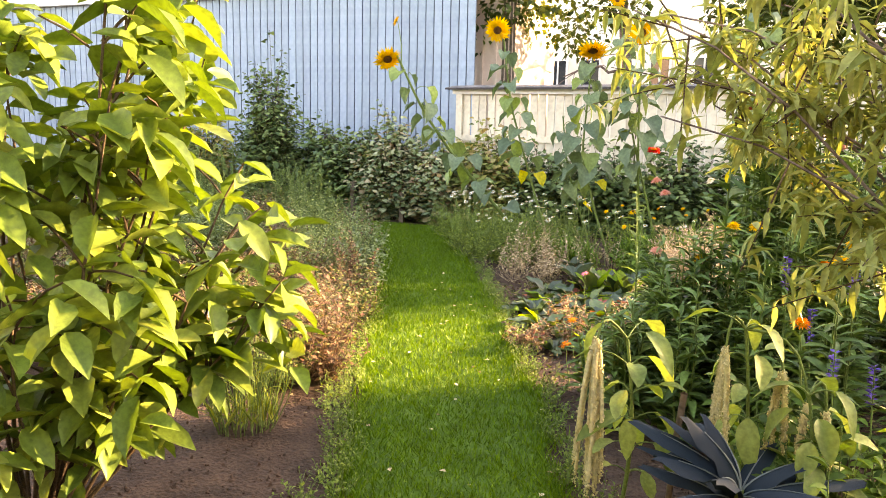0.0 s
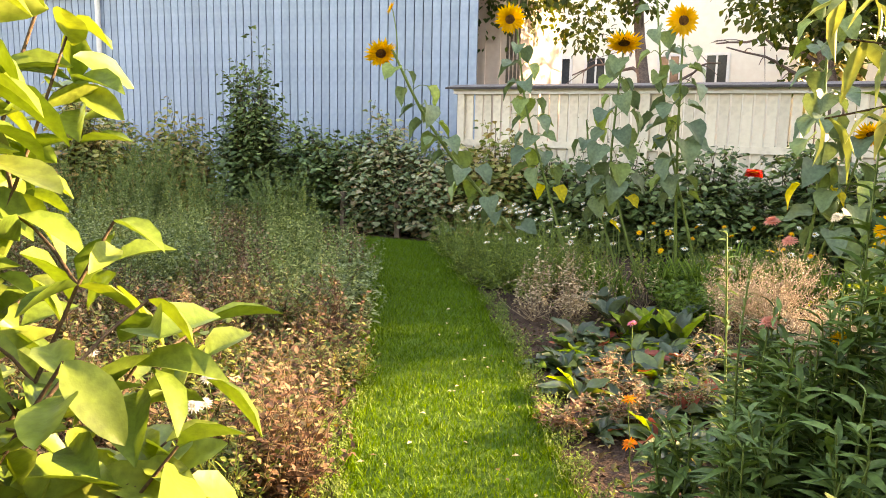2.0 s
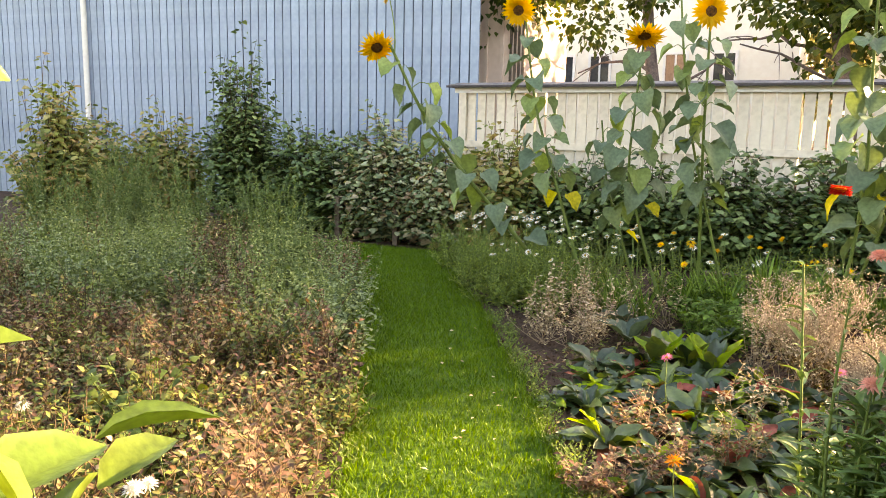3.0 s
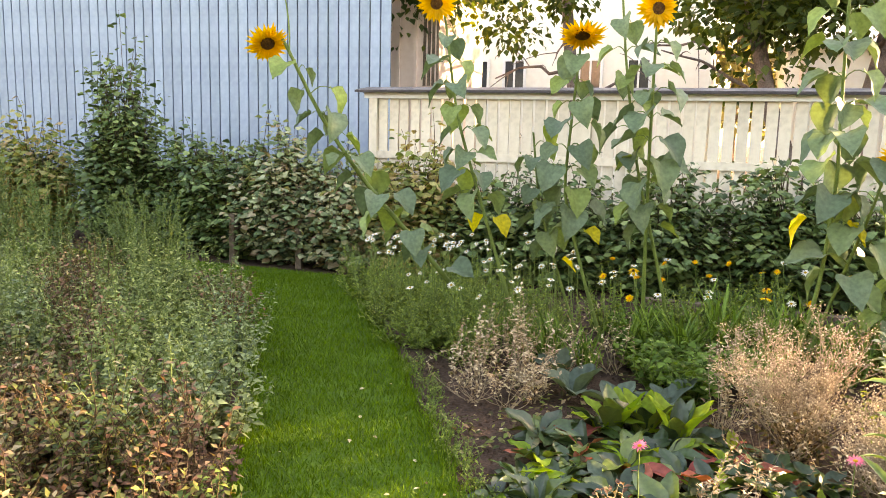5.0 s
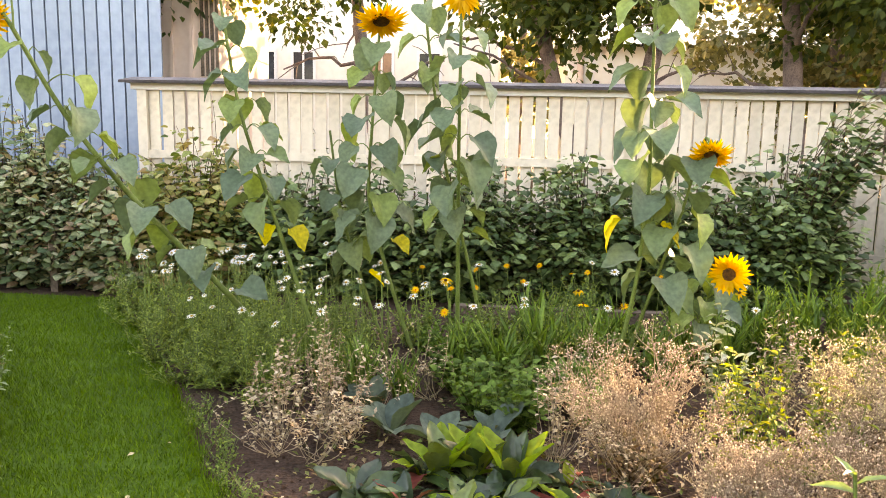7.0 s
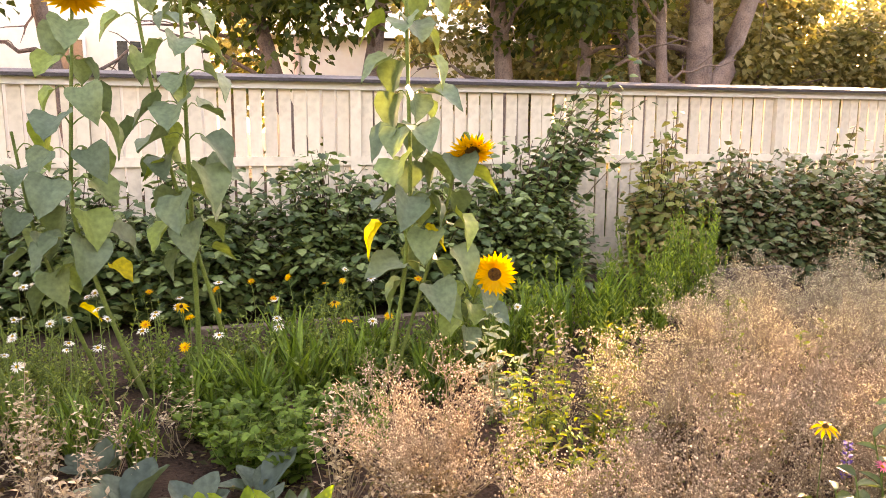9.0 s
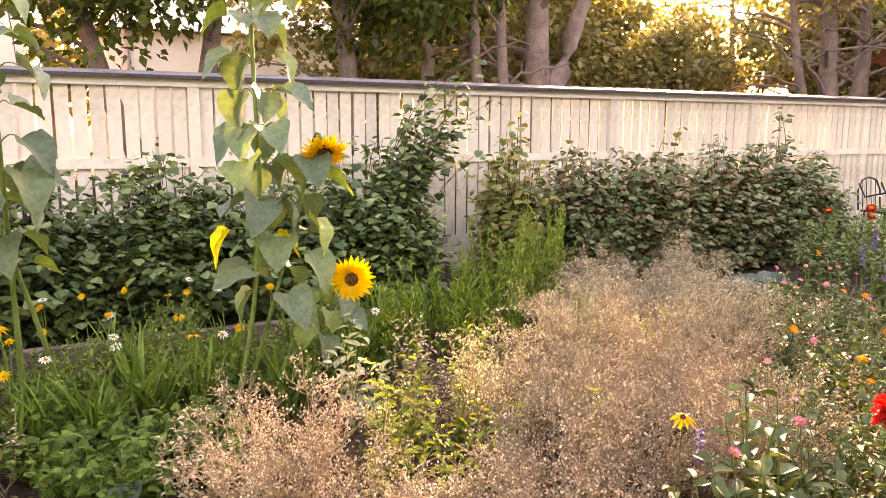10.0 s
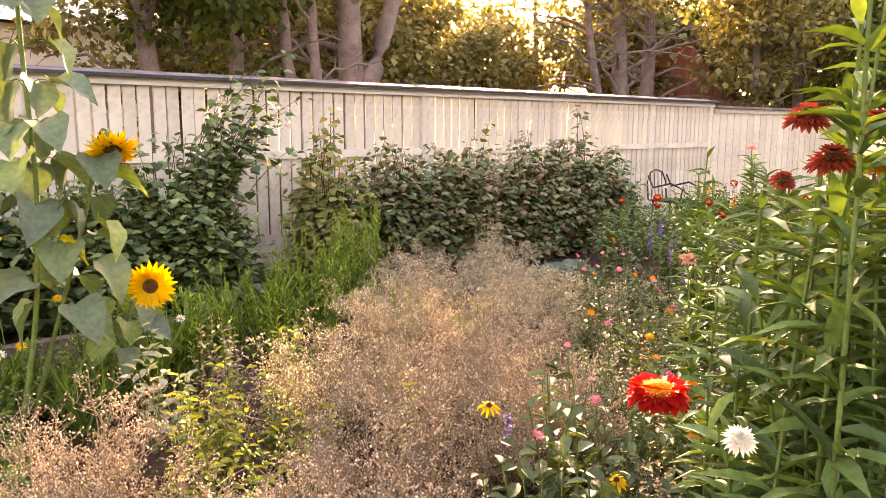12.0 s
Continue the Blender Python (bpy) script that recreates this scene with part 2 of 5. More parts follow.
def bush(name, x, y, rx, ry, h, shoots, per, shape, size, mat, label, category="shrub", group="", twig=M_TWIG, bare=0.14, spike=0.12, arms=()):
    """Shoots that rise from the base and arch out, with hanging leaves set along each of them. arms: (tip, shoots) of single long branches."""
    root = thing(name, (x, y, 0), label, category, group)
    a, rr = rng.uniform(0, 6.283, shoots), np.sqrt(rng.uniform(0.02, 1, shoots))
    lumps = 1 + 0.16 * np.sin(3 * a + rng.uniform(0, 6)) + 0.1 * np.sin(5 * a + rng.uniform(0, 6))
    tip = np.stack([rx * rr * lumps * np.cos(a), ry * rr * lumps * np.sin(a), h * (1 - 0.5 * rr ** 2) * rng.uniform(0.42, 1.0, shoots) ** 0.8], -1)
    tall = rng.uniform(0, 1, shoots) < spike
    tip[tall, 2] *= 1.12
    tip[~tall, 2] *= 0.93
    skirt = rng.uniform(0, 1, shoots) < 0.24
    tip[skirt] = np.stack([1.02 * rx * np.cos(a), 1.02 * ry * np.sin(a), h * rng.uniform(0.1, 0.4, shoots)], -1)[skirt]
    foot = np.c_[tip[:, :2] * 0.2 + rng.normal(scale=0.05, size=(shoots, 2)), np.full(shoots, -0.02)]
    for end, n in arms:
        tip = np.concatenate([tip, np.array(end) - [x, y, 0] + rng.normal(scale=(0.2, 0.16, 0.13), size=(n, 3))])
        foot = np.concatenate([foot, np.c_[rng.normal(scale=0.08, size=(n, 2)), np.full(n, -0.02)]])
    n = len(tip)
    t = np.linspace(0, 1, 7)[None, :, None]
    d = (tip - foot)[:, None]
    paths = foot[:, None] + d * np.concatenate([t ** 1.5, t ** 1.5, 1 - (1 - t) ** 1.4], -1) + rng.normal(scale=0.04, size=(n, 1, 3)) * np.sin(np.pi * t)
    tagged(part("stem_tangle", stalks(paths, 0.007, 0.0025, 3), twig, root), kind="stuff")
    f = np.linspace(bare, 1, per)[None] + rng.uniform(-0.03, 0.03, (n, per))
    pos, _ = along(paths, f)
    az = (np.arange(per) * 2.4)[None] + rng.uniform(0, 6.28, (n, 1))
    side = np.stack([np.cos(az), np.sin(az), np.zeros_like(az)], -1) + 0.5 * unit(pos * [1, 1, 0])
    pos = pos + side * size * rng.uniform(0.3, 0.9, (n, per))[..., None]
    pos[..., 2] = np.maximum(pos[..., 2], 0.03)
    way = side + [0, 0, -0.5] + rng.normal(scale=0.35, size=(n, per, 3))
    big = size * rng.uniform(0.55, 1.3, (n, per)) * (1.1 - 0.35 * np.linspace(0, 1, per))[None]
    tagged(part("foliage", Cloud().many(shape, turns(way.reshape(-1, 3), 0.5), pos.reshape(-1, 3), big.ravel()), mat, root), kind="stuff")
    return root


# ---- ground and lawn ----
solid("ground", Cloud().raw([(-400, -400, 0), (400, -400, 0), (400, 400, 0), (-400, 400, 0)], [(0, 1, 2, 3)]), M_SOIL,
      "dark brown bare garden soil with crumbs", "ground", "structure")
LEFT = [(0.62, -1.6), (-0.2, 0.0), (-1.27, 2.02), (-1.78, 2.9), (-2.31, 3.8), (-2.8, 4.6), (-3.15, 5.2), (-3.65, 6.0), (-4.35, 6.85), (-5.2, 7.85), (-6.2, 8.45), (-8.5, 8.6)]
RIGHT = [(1.42, -1.6), (0.6, 0.0), (-0.58, 2.42), (-0.95, 3.22), (-1.4, 3.95), (-1.7, 4.5), (-2.12, 5.25), (-2.5, 5.8), (-2.95, 6.6), (-3.6, 7.5), (-4.3, 8.6), (-4.6, 9.0)]


def resample(line, n):
    p = np.array(line)
    s = np.r_[0, np.cumsum(np.linalg.norm(np.diff(p, axis=0), axis=1))]
    t = np.linspace(0, s[-1], n)
    return np.stack([np.interp(t, s, p[:, 0]), np.interp(t, s, p[:, 1])], -1)


lo, hi = resample(LEFT[:11], 90), resample(RIGHT, 90)
lo += rng.normal(scale=0.012, size=lo.shape)
hi += rng.normal(scale=0.012, size=hi.shape)
turf = Cloud()
tv = np.concatenate([np.c_[lo, np.full(90, 0.015)], np.c_[hi, np.full(90, 0.015)]])
turf.raw(tv, [(i, i + 90, i + 91, i + 1) for i in range(89)])
turf.raw([(-4.6, 9.0, 0.015), (-9.5, 9.0, 0.015), (-9.5, 8.2, 0.015), (-6.2, 8.45, 0.015)], [(0, 1, 2, 3)])
lawn = solid("lawn", turf, M_TURF, "mown bright green garden path of grass", "lawn", "structure")
n = 100000
u, w = rng.uniform(0, 1, n) ** 0.85, rng.uniform(-0.03, 1.03, n)
i0 = np.clip((u * 89).astype(int), 0, 88)
fr = (u * 89 - i0)[:, None]
pl, pr = lo[i0] * (1 - fr) + lo[i0 + 1] * fr, hi[i0] * (1 - fr) + hi[i0 + 1] * fr
xy = pl * (1 - w[:, None]) + pr * w[:, None]
extra = np.stack([rng.uniform(-9.5, -4.7, 14000), rng.uniform(8.4, 9.0, 14000)], -1)
xy = np.concatenate([xy, extra])
n = len(xy)
way = np.stack([rng.normal(scale=0.5, size=n), rng.normal(scale=0.5, size=n), np.ones(n)], -1)
blades = Cloud().many((BLADE[0] * [2.2, 1, 1], BLADE[1]), turns(way, 3.1), np.c_[xy, np.full(n, 0.012)], rng.uniform(0.018, 0.04, n))
for line in (lo, hi):
    m_ = 5200
    at_ = line[rng.integers(0, 80, m_)] + rng.normal(scale=0.035, size=(m_, 2))
    way = np.stack([rng.normal(scale=0.6, size=m_), rng.normal(scale=0.6, size=m_), np.ones(m_)], -1)
    blades.many((BLADE[0] * [1.3, 1, 1], BLADE[1]), turns(way, 3.1), np.c_[at_, np.full(m_, 0.008)], rng.uniform(0.03, 0.075, m_))
solid("lawn_grass", blades, M_GRASS, "short mown blades of bright green grass", "grass", "stuff", smooth=True)


# ---- added plain walls, out of view behind and beside, that cut low sky light ----
solid("wall_south", Cloud().box((-15.2, -6.3, 0), (15.2, -6.0, 5.5)), M_SKYBLOCK, "added unseen dark wall that blocks low sky light", "wall", "structure")
solid("wall_west", Cloud().box((-24.3, -6.0, 0), (-24.0, 9.4, 5.5)), M_SKYBLOCK, "added unseen dark wall that blocks low sky light", "wall", "structure")
solid("wall_east", Cloud().box((15.0, -6.0, 0), (15.3, 4.0, 5.5)), M_SKYBLOCK, "added unseen dark wall that blocks low sky light", "wall", "structure")

# ---- blue house ----
WALL_DIR, CORNER = np.array([-0.9925, -0.1219]), np.array([-5.51, 12.09])
yaw_wall = math.degrees(math.atan2(-WALL_DIR[1], -WALL_DIR[0]))
blue_house = thing("blue_house", (*CORNER, 0), "blue wooden house with vertical board siding", "house")
blue_house.rotation_euler = (0, 0, radians(yaw_wall))
# Wall core is coloured dark so the board gaps look shaded.
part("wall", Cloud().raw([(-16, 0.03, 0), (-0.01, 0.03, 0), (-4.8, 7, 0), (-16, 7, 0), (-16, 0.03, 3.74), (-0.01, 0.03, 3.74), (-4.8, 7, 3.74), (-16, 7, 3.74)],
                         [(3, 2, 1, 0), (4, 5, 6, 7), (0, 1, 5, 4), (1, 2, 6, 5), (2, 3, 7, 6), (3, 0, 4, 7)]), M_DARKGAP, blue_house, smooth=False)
part("eave", Cloud().box((-16.2, -0.12, 3.76), (0.02, 0.6, 4.1)), M_WHITE, blue_house, "white painted eave board", smooth=False)
part("roof", Cloud().raw([(-16.4, -0.3, 4.12), (0.1, -0.3, 4.12), (-2.6, 3.6, 5.7), (-16.4, 3.6, 5.7), (-5.0, 7.2, 4.12), (-16.4, 7.2, 4.12)],
                         [(0, 1, 2, 3), (3, 2, 4, 5), (1, 4, 2), (0, 3, 5)]), M_ROOF, blue_house, smooth=False)
downpipe = part("downpipe", Cloud().tube([(-7.56, -0.07, 0), (-7.56, -0.07, 2), (-7.56, -0.07, 3.76)], 0.05, 0.05, 10), M_WHITE, blue_house, "white downpipe")

# ---- fence ----
F_Y, F_X0, F_X1 = 10.55, -5.07, 11.4
fence = thing("fence", (0, F_Y, 0), "cream painted slatted wooden fence with a grey board cap", "fence")
part("base_board", Cloud().box((F_X0, -0.01, 0), (F_X1, 0.05, 0.38)), M_CREAM, fence, smooth=False)
part("middle_rail", Cloud().box((F_X0, -0.035, 1.18), (F_X1, -0.004, 1.265)), M_CREAM, fence, smooth=False)
part("fascia", Cloud().box((F_X0 - 0.06, -0.06, 1.885), (F_X1 + 0.05, 0.07, 1.952)), M_WHITE, fence, smooth=False)
part("cap", Cloud().raw([(F_X0 - 0.14, -0.13, 1.955), (F_X1 + 0.1, -0.13, 1.955), (F_X1 + 0.1, -0.13, 1.98), (F_X0 - 0.14, -0.13, 1.98),
                         (F_X0 - 0.14, 0.2, 2.03), (F_X1 + 0.1, 0.2, 2.03), (F_X1 + 0.1, 0.2, 1.955), (F_X0 - 0.14, 0.2, 1.955)],
                        [(0, 1, 2, 3), (3, 2, 5, 4), (4, 5, 6, 7), (7, 6, 1, 0), (0, 3, 4, 7), (1, 6, 5, 2)]), M_CAP, fence, "grey weathered capping boards", smooth=False)
# Thin dark strip just before the cap's lower front edge.
part("drip_edge", Cloud().box((F_X0 - 0.145, -0.15, 1.948), (F_X1 + 0.105, -0.132, 1.975)), M_CAP_EDGE, fence, "dark strip along the front edge of the cap", smooth=False)
post_mesh = Cloud().box((-0.05, -0.05, 0), (0.05, 0.06, 1.884)).mesh("post", False)
POSTS = [-5.02, -2.47, -0.1, 2.27, 4.7, 7.1, 9.5, 11.35]
for px in POSTS:
    part("post", post_mesh, M_CREAM, fence).location = (px, 0, 0)

# ---- houses and trees behind ----
def window(parent, x, z, w, h, y=0.0):
    fr = Cloud()
    for lo_, hi_ in (((x - w / 2 - 0.07, y - 0.05, z - h / 2 - 0.07), (x + w / 2 + 0.07, y + 0.02, z - h / 2)),
                     ((x - w / 2 - 0.07, y - 0.05, z + h / 2), (x + w / 2 + 0.07, y + 0.02, z + h / 2 + 0.07)),
                     ((x - w / 2 - 0.07, y - 0.05, z - h / 2), (x - w / 2, y + 0.02, z + h / 2)),
                     ((x + w / 2, y - 0.05, z - h / 2), (x + w / 2 + 0.07, y + 0.02, z + h / 2)),
                     ((x - 0.025, y - 0.04, z - h / 2), (x + 0.025, y + 0.01, z + h / 2))):
        fr.box(lo_, hi_)
    ob = part("window", fr, M_WHITE, parent, "white painted window frame", smooth=False)
    part("pane", Cloud().box((x - w / 2, y - 0.02, z - h / 2), (x + w / 2, y - 0.012, z + h / 2)), M_GLASS, ob, smooth=False)


pink_house = thing("pink_house", (-5.4, 13.0, 0), "pale pink boarded house with tall windows", "house")
part("wall", Cloud().box((-0.75, 0, 0), (0.25, 2.2, 7)), M_PINK, pink_house, smooth=False)
for bx in np.arange(-0.7, 0.0, 0.28):
    part("batten", Cloud().box((bx, -0.03, 0), (bx + 0.05, -0.004, 6.9)), M_PINK, pink_house, smooth=False)
for bx in np.arange(0.02, 0.24, 0.07):
    part("lattice_slat", Cloud().box((bx, -0.034, 2.2), (bx + 0.035, -0.004, 5.5)), M_WOOD, pink_house, "brown upright slat", smooth=False)
cream_house = thing("cream_house", (0, 22, 0), "large cream plastered house behind trees", "house")
part("wall", Cloud().box((-9.5, 0, 0), (-1.5, 8, 9)), M_PALE, cream_house, smooth=False)
part("roof", Cloud().raw([(-9.9, -0.5, 9.02), (-1.1, -0.5, 9.02), (-1.1, 4, 11.5), (-9.9, 4, 11.5), (-1.1, 8.5, 9.02), (-9.9, 8.5, 9.02)],
                         [(0, 1, 2, 3), (3, 2, 4, 5), (1, 4, 2), (0, 3, 5)]), M_ROOF, cream_house, smooth=False)
for wx, wz in [(-7.4, 3.0), (-6.4, 3.0), (-4.4, 3.0), (-3.2, 3.0), (-7.4, 6), (-6.4, 6), (-4.4, 6), (-3.2, 6)]:
    window(cream_house, wx, wz, 0.5, 0.9)
white_house = thing("white_house", (0, 24, 0), "white plastered low house with a brown gutter pipe", "house")
part("wall", Cloud().box((0.3, 0, 0), (6.5, 5, 3.9)), M_PALE, white_house, smooth=False)
part("roof", Cloud().raw([(0.0, -0.5, 3.92), (6.8, -0.5, 3.92), (6.8, 2.5, 5.2), (0.0, 2.5, 5.2), (6.8, 5.5, 3.92), (0.0, 5.5, 3.92)],
                         [(0, 1, 2, 3), (3, 2, 4, 5), (1, 4, 2), (0, 3, 5)]), M_PALE, white_house, smooth=False)
part("gutter_pipe", Cloud().tube([(0.7, -0.1, 0), (0.7, -0.1, 3.9)], 0.09, 0.09, 8), M_PINK, white_house)
red_house = thing("red_house", (21.5, 17.0, 0), "small red boarded house with a sloping roof edge", "house")
part("wall", Cloud().raw([(0, 0, 0), (3.5, 0, 0), (3.5, 0, 2.2), (0, 0, 4.2), (0, 4, 0), (3.5, 4, 0), (3.5, 4, 2.2), (0, 4, 4.2)],
                         [(0, 1, 2, 3), (5, 4, 7, 6), (4, 0, 3, 7), (1, 5, 6, 2), (3, 2, 6, 7)]), M_RED, red_house, smooth=False)
part("roof_edge", Cloud().raw([(-0.8, -0.2, 4.75), (3.8, -0.2, 2.1), (3.8, -0.2, 2.3), (-0.8, -0.2, 4.95), (-0.8, 4.2, 4.75), (3.8, 4.2, 2.1), (3.8, 4.2, 2.3), (-0.8, 4.2, 4.95)],
                              [(0, 1, 2, 3), (3, 2, 6, 7), (5, 4, 7, 6), (1, 5, 6, 2), (0, 3, 7, 4), (4, 5, 1, 0)]), M_WOOD, red_house, smooth=False)
low_fence = thing("low_fence", (11.6, 10.6, 0), "low cream painted board fence past the corner", "fence")
for k in range(26):
    part("board", Cloud().box((k * 0.26, 0, 0), (k * 0.26 + 0.24, 0.03, 1.87)), M_CREAM, low_fence, smooth=False)
part("rail", Cloud().box((0, -0.05, 1.79), (6.8, -0.004, 1.868)), M_CREAM, low_fence, smooth=False)
part("cap", Cloud().box((-0.05, -0.12, 1.873), (6.9, 0.14, 1.915)), M_CAP, low_fence, "grey weathered capping board", smooth=False)


def tree(x, y, trunks, crown, leaves, mat, label, leaf=0.16, shape=WIDE, clumps=60, limbs=7, flat=0.7):
    """Tapered trunks with limbs, and leaf clumps with gaps between."""
    root = thing("tree", (x, y, 0), label, "tree", "trees behind the fence")
    for (foot_x, lean_x, lean_y, top, r, *rest_) in trunks:
        wood = Cloud()
        line = bend((foot_x, 0, rest_[0] if rest_ else -0.05), (foot_x + lean_x, lean_y, top), (lean_x * 0.15, 0.05, 0), 11)
        line[1:-1, :2] += rng.normal(scale=0.02, size=(9, 2))
        wood.tube(line, r, r * 0.3, 10)
        for k in range(limbs):
            q = line[3 + k % 7]
            a = rng.uniform(0, 6.28)
            tip = q + np.array([math.cos(a), math.sin(a), rng.uniform(-0.1, 0.5)]) * rng.uniform(1.2, 2.6)
            limb = bend(q, tip, (0, 0, 0.2), 8)
            limb[1:] += rng.normal(scale=0.03, size=(7, 3))
            wood.tube(limb, r * 0.25, 0.012, 5)
            for j in range(4):
                w = limb[3 + j] + rng.normal(scale=0.35, size=3)
                wood.tube(bend(limb[3 + j], w, (0, 0, 0.05), 4), 0.012, 0.005, 3)
        part("trunk", wood, M_BARK, root)
    cx, cy, cz, rx, ry, rz = crown
    d = sphere(clumps) * rng.uniform(0.35, 1.0, clumps)[:, None]
    c = np.array([cx, cy, cz]) + d * [rx, ry, rz]
    k = rng.integers(0, clumps, leaves)
    out = sphere(leaves)
    pos = c[k] + out * (rng.uniform(0.35, 0.95, clumps)[k] * rng.uniform(0.4, 1, leaves))[:, None] * [1.2, 1.2, flat]
    way = unit(out + [0, 0, -0.5] + rng.normal(scale=0.5, size=(leaves, 3)))
    tagged(part("crown", Cloud().many(shape, turns(way, 0.8), pos, leaf * rng.uniform(0.6, 1.2, leaves)), mat, root), kind="stuff")
    return root


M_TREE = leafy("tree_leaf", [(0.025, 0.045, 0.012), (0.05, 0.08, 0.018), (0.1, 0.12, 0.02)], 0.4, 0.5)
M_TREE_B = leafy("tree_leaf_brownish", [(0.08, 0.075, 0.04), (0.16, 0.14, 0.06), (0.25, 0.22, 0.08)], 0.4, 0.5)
# The yellow carries the sun's backlight in the leaf colour itself.
M_TREE_SUNLIT = leafy("tree_leaf_sunlit_yellow", [(0.12, 0.13, 0.05), (0.22, 0.21, 0.09), (0.36, 0.32, 0.15)], 0.4, 0.5, glow=(1.3, 1.2, 0.7))
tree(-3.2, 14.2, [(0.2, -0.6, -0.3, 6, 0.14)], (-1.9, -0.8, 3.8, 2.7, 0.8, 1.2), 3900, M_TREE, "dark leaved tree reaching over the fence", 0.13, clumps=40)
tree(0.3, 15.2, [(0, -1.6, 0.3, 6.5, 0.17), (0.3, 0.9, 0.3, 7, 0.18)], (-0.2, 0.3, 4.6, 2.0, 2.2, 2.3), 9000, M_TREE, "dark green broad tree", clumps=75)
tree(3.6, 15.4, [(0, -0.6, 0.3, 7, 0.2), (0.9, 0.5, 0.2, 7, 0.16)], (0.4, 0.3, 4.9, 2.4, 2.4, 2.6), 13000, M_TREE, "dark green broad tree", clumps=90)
tree(6.6, 14.5, [(-1.1, -0.5, 0.1, 6.5, 0.13), (-0.75, -0.25, 0.1, 6.5, 0.13), (0, -0.25, 0.2, 7, 0.3), (0.05, 1.5, 0.2, 6.5, 0.19, 2.1)], (0.6, 0.8, 6.4, 2.1, 2.2, 2.1), 6500, M_TREE_B,
     "big forked tree with grey bark", clumps=38)
tree(14.5, 14.5, [(0, -0.3, 0.2, 7, 0.26), (0.9, 0.3, 0.2, 7, 0.18), (0.45, 0.9, 0.3, 6.5, 0.2), (-0.3, -1.2, 0.3, 6.0, 0.14)], (-0.7, 0, 6.1, 2.8, 2.0, 2.4), 3900, M_TREE_B,
     "many stemmed tree with thin bare branches", limbs=12, clumps=50)
tree(9.0, 19, [(0, 0.3, 0.2, 8, 0.2)], (0, 0, 4.0, 3.2, 2.0, 2.8), 9000, M_TREE_SUNLIT, "tree with sunlit yellow leaves", 0.2, clumps=90)
tree(6.0, 21, [(0, 0.3, 0.2, 8, 0.2)], (0, 0, 4.2, 3.2, 2.0, 3.4), 9000, M_TREE_SUNLIT, "tree with sunlit yellow leaves", 0.2, clumps=90)
tree(20.2, 19, [(0, 0.3, 0.2, 8, 0.2)], (0, 0, 4.2, 3.4, 2.0, 3.4), 8000, M_TREE_SUNLIT, "tree with sunlit yellow leaves", 0.22, clumps=80)
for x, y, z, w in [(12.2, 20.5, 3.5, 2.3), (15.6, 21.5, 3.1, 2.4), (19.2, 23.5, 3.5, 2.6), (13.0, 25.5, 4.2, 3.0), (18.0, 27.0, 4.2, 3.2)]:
    tree(x, y, [(0, 0.2, 0.1, 4.5, 0.12)], (0, 0, z, w, 1.6, z - 0.8), 8000, M_TREE_SUNLIT, "low tree with sunlit yellow leaves", 0.2, clumps=80)
tree(19.5, 22.0, [(0, 0.3, 0.2, 8, 0.16)], (0, 0, 6.2, 3.0, 2.0, 3.2), 2600, M_TREE_SUNLIT, "thin crowned tree with sunlit yellow leaves", 0.2, clumps=90)
tree(20.5, 13.0, [(0, 0.3, 0.2, 7, 0.2), (-0.8, -0.3, 0.2, 6, 0.13)], (0.4, 0.5, 4.6, 2.4, 2.2, 2.6), 6000, M_TREE_B, "dark green tree beside the red house", 0.18, clumps=60)
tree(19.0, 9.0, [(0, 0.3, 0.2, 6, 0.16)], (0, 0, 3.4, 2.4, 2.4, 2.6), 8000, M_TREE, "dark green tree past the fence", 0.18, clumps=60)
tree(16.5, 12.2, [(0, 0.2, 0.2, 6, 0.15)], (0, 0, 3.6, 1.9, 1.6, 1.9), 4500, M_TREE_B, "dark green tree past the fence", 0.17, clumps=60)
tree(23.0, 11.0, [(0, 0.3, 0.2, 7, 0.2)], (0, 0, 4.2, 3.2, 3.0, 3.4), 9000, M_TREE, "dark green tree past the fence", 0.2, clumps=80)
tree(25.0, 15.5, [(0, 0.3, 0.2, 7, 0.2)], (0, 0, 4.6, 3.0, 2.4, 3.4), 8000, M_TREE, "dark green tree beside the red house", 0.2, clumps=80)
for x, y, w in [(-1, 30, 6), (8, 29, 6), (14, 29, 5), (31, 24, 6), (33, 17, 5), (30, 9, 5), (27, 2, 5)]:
    tree(x, y, [(0, 0.3, 0.2, 9, 0.25)], (0, 0, 5.0, w, 2.5, 5.0), 6000, M_TREE_SUNLIT if x < 25 else M_TREE, "far tree closing the view", 0.4, clumps=90)

# ---- plant builders ----
M_CURRANT = leafy("currant_leaf", [(0.03, 0.065, 0.025), (0.06, 0.115, 0.04), (0.12, 0.19, 0.065), (0.22, 0.3, 0.12)], 0.18, 0.38, spec=0.35)
M_CURRANT_Y = leafy("currant_leaf_pale", [(0.06, 0.1, 0.03), (0.14, 0.19, 0.06), (0.26, 0.3, 0.1), (0.38, 0.34, 0.15), (0.34, 0.22, 0.12)], 0.3, 0.4)
M_CURRANT_R = leafy("currant_leaf_reddish", [(0.04, 0.075, 0.03), (0.08, 0.125, 0.05), (0.15, 0.19, 0.08), (0.23, 0.22, 0.12), (0.24, 0.14, 0.09)], 0.2, 0.42, spec=0.35)
M_CURRANT_P = leafy("currant_leaf_grey", [(0.055, 0.1, 0.05), (0.12, 0.18, 0.09), (0.23, 0.3, 0.17), (0.4, 0.42, 0.27), (0.36, 0.24, 0.17)], 0.25, 0.4)
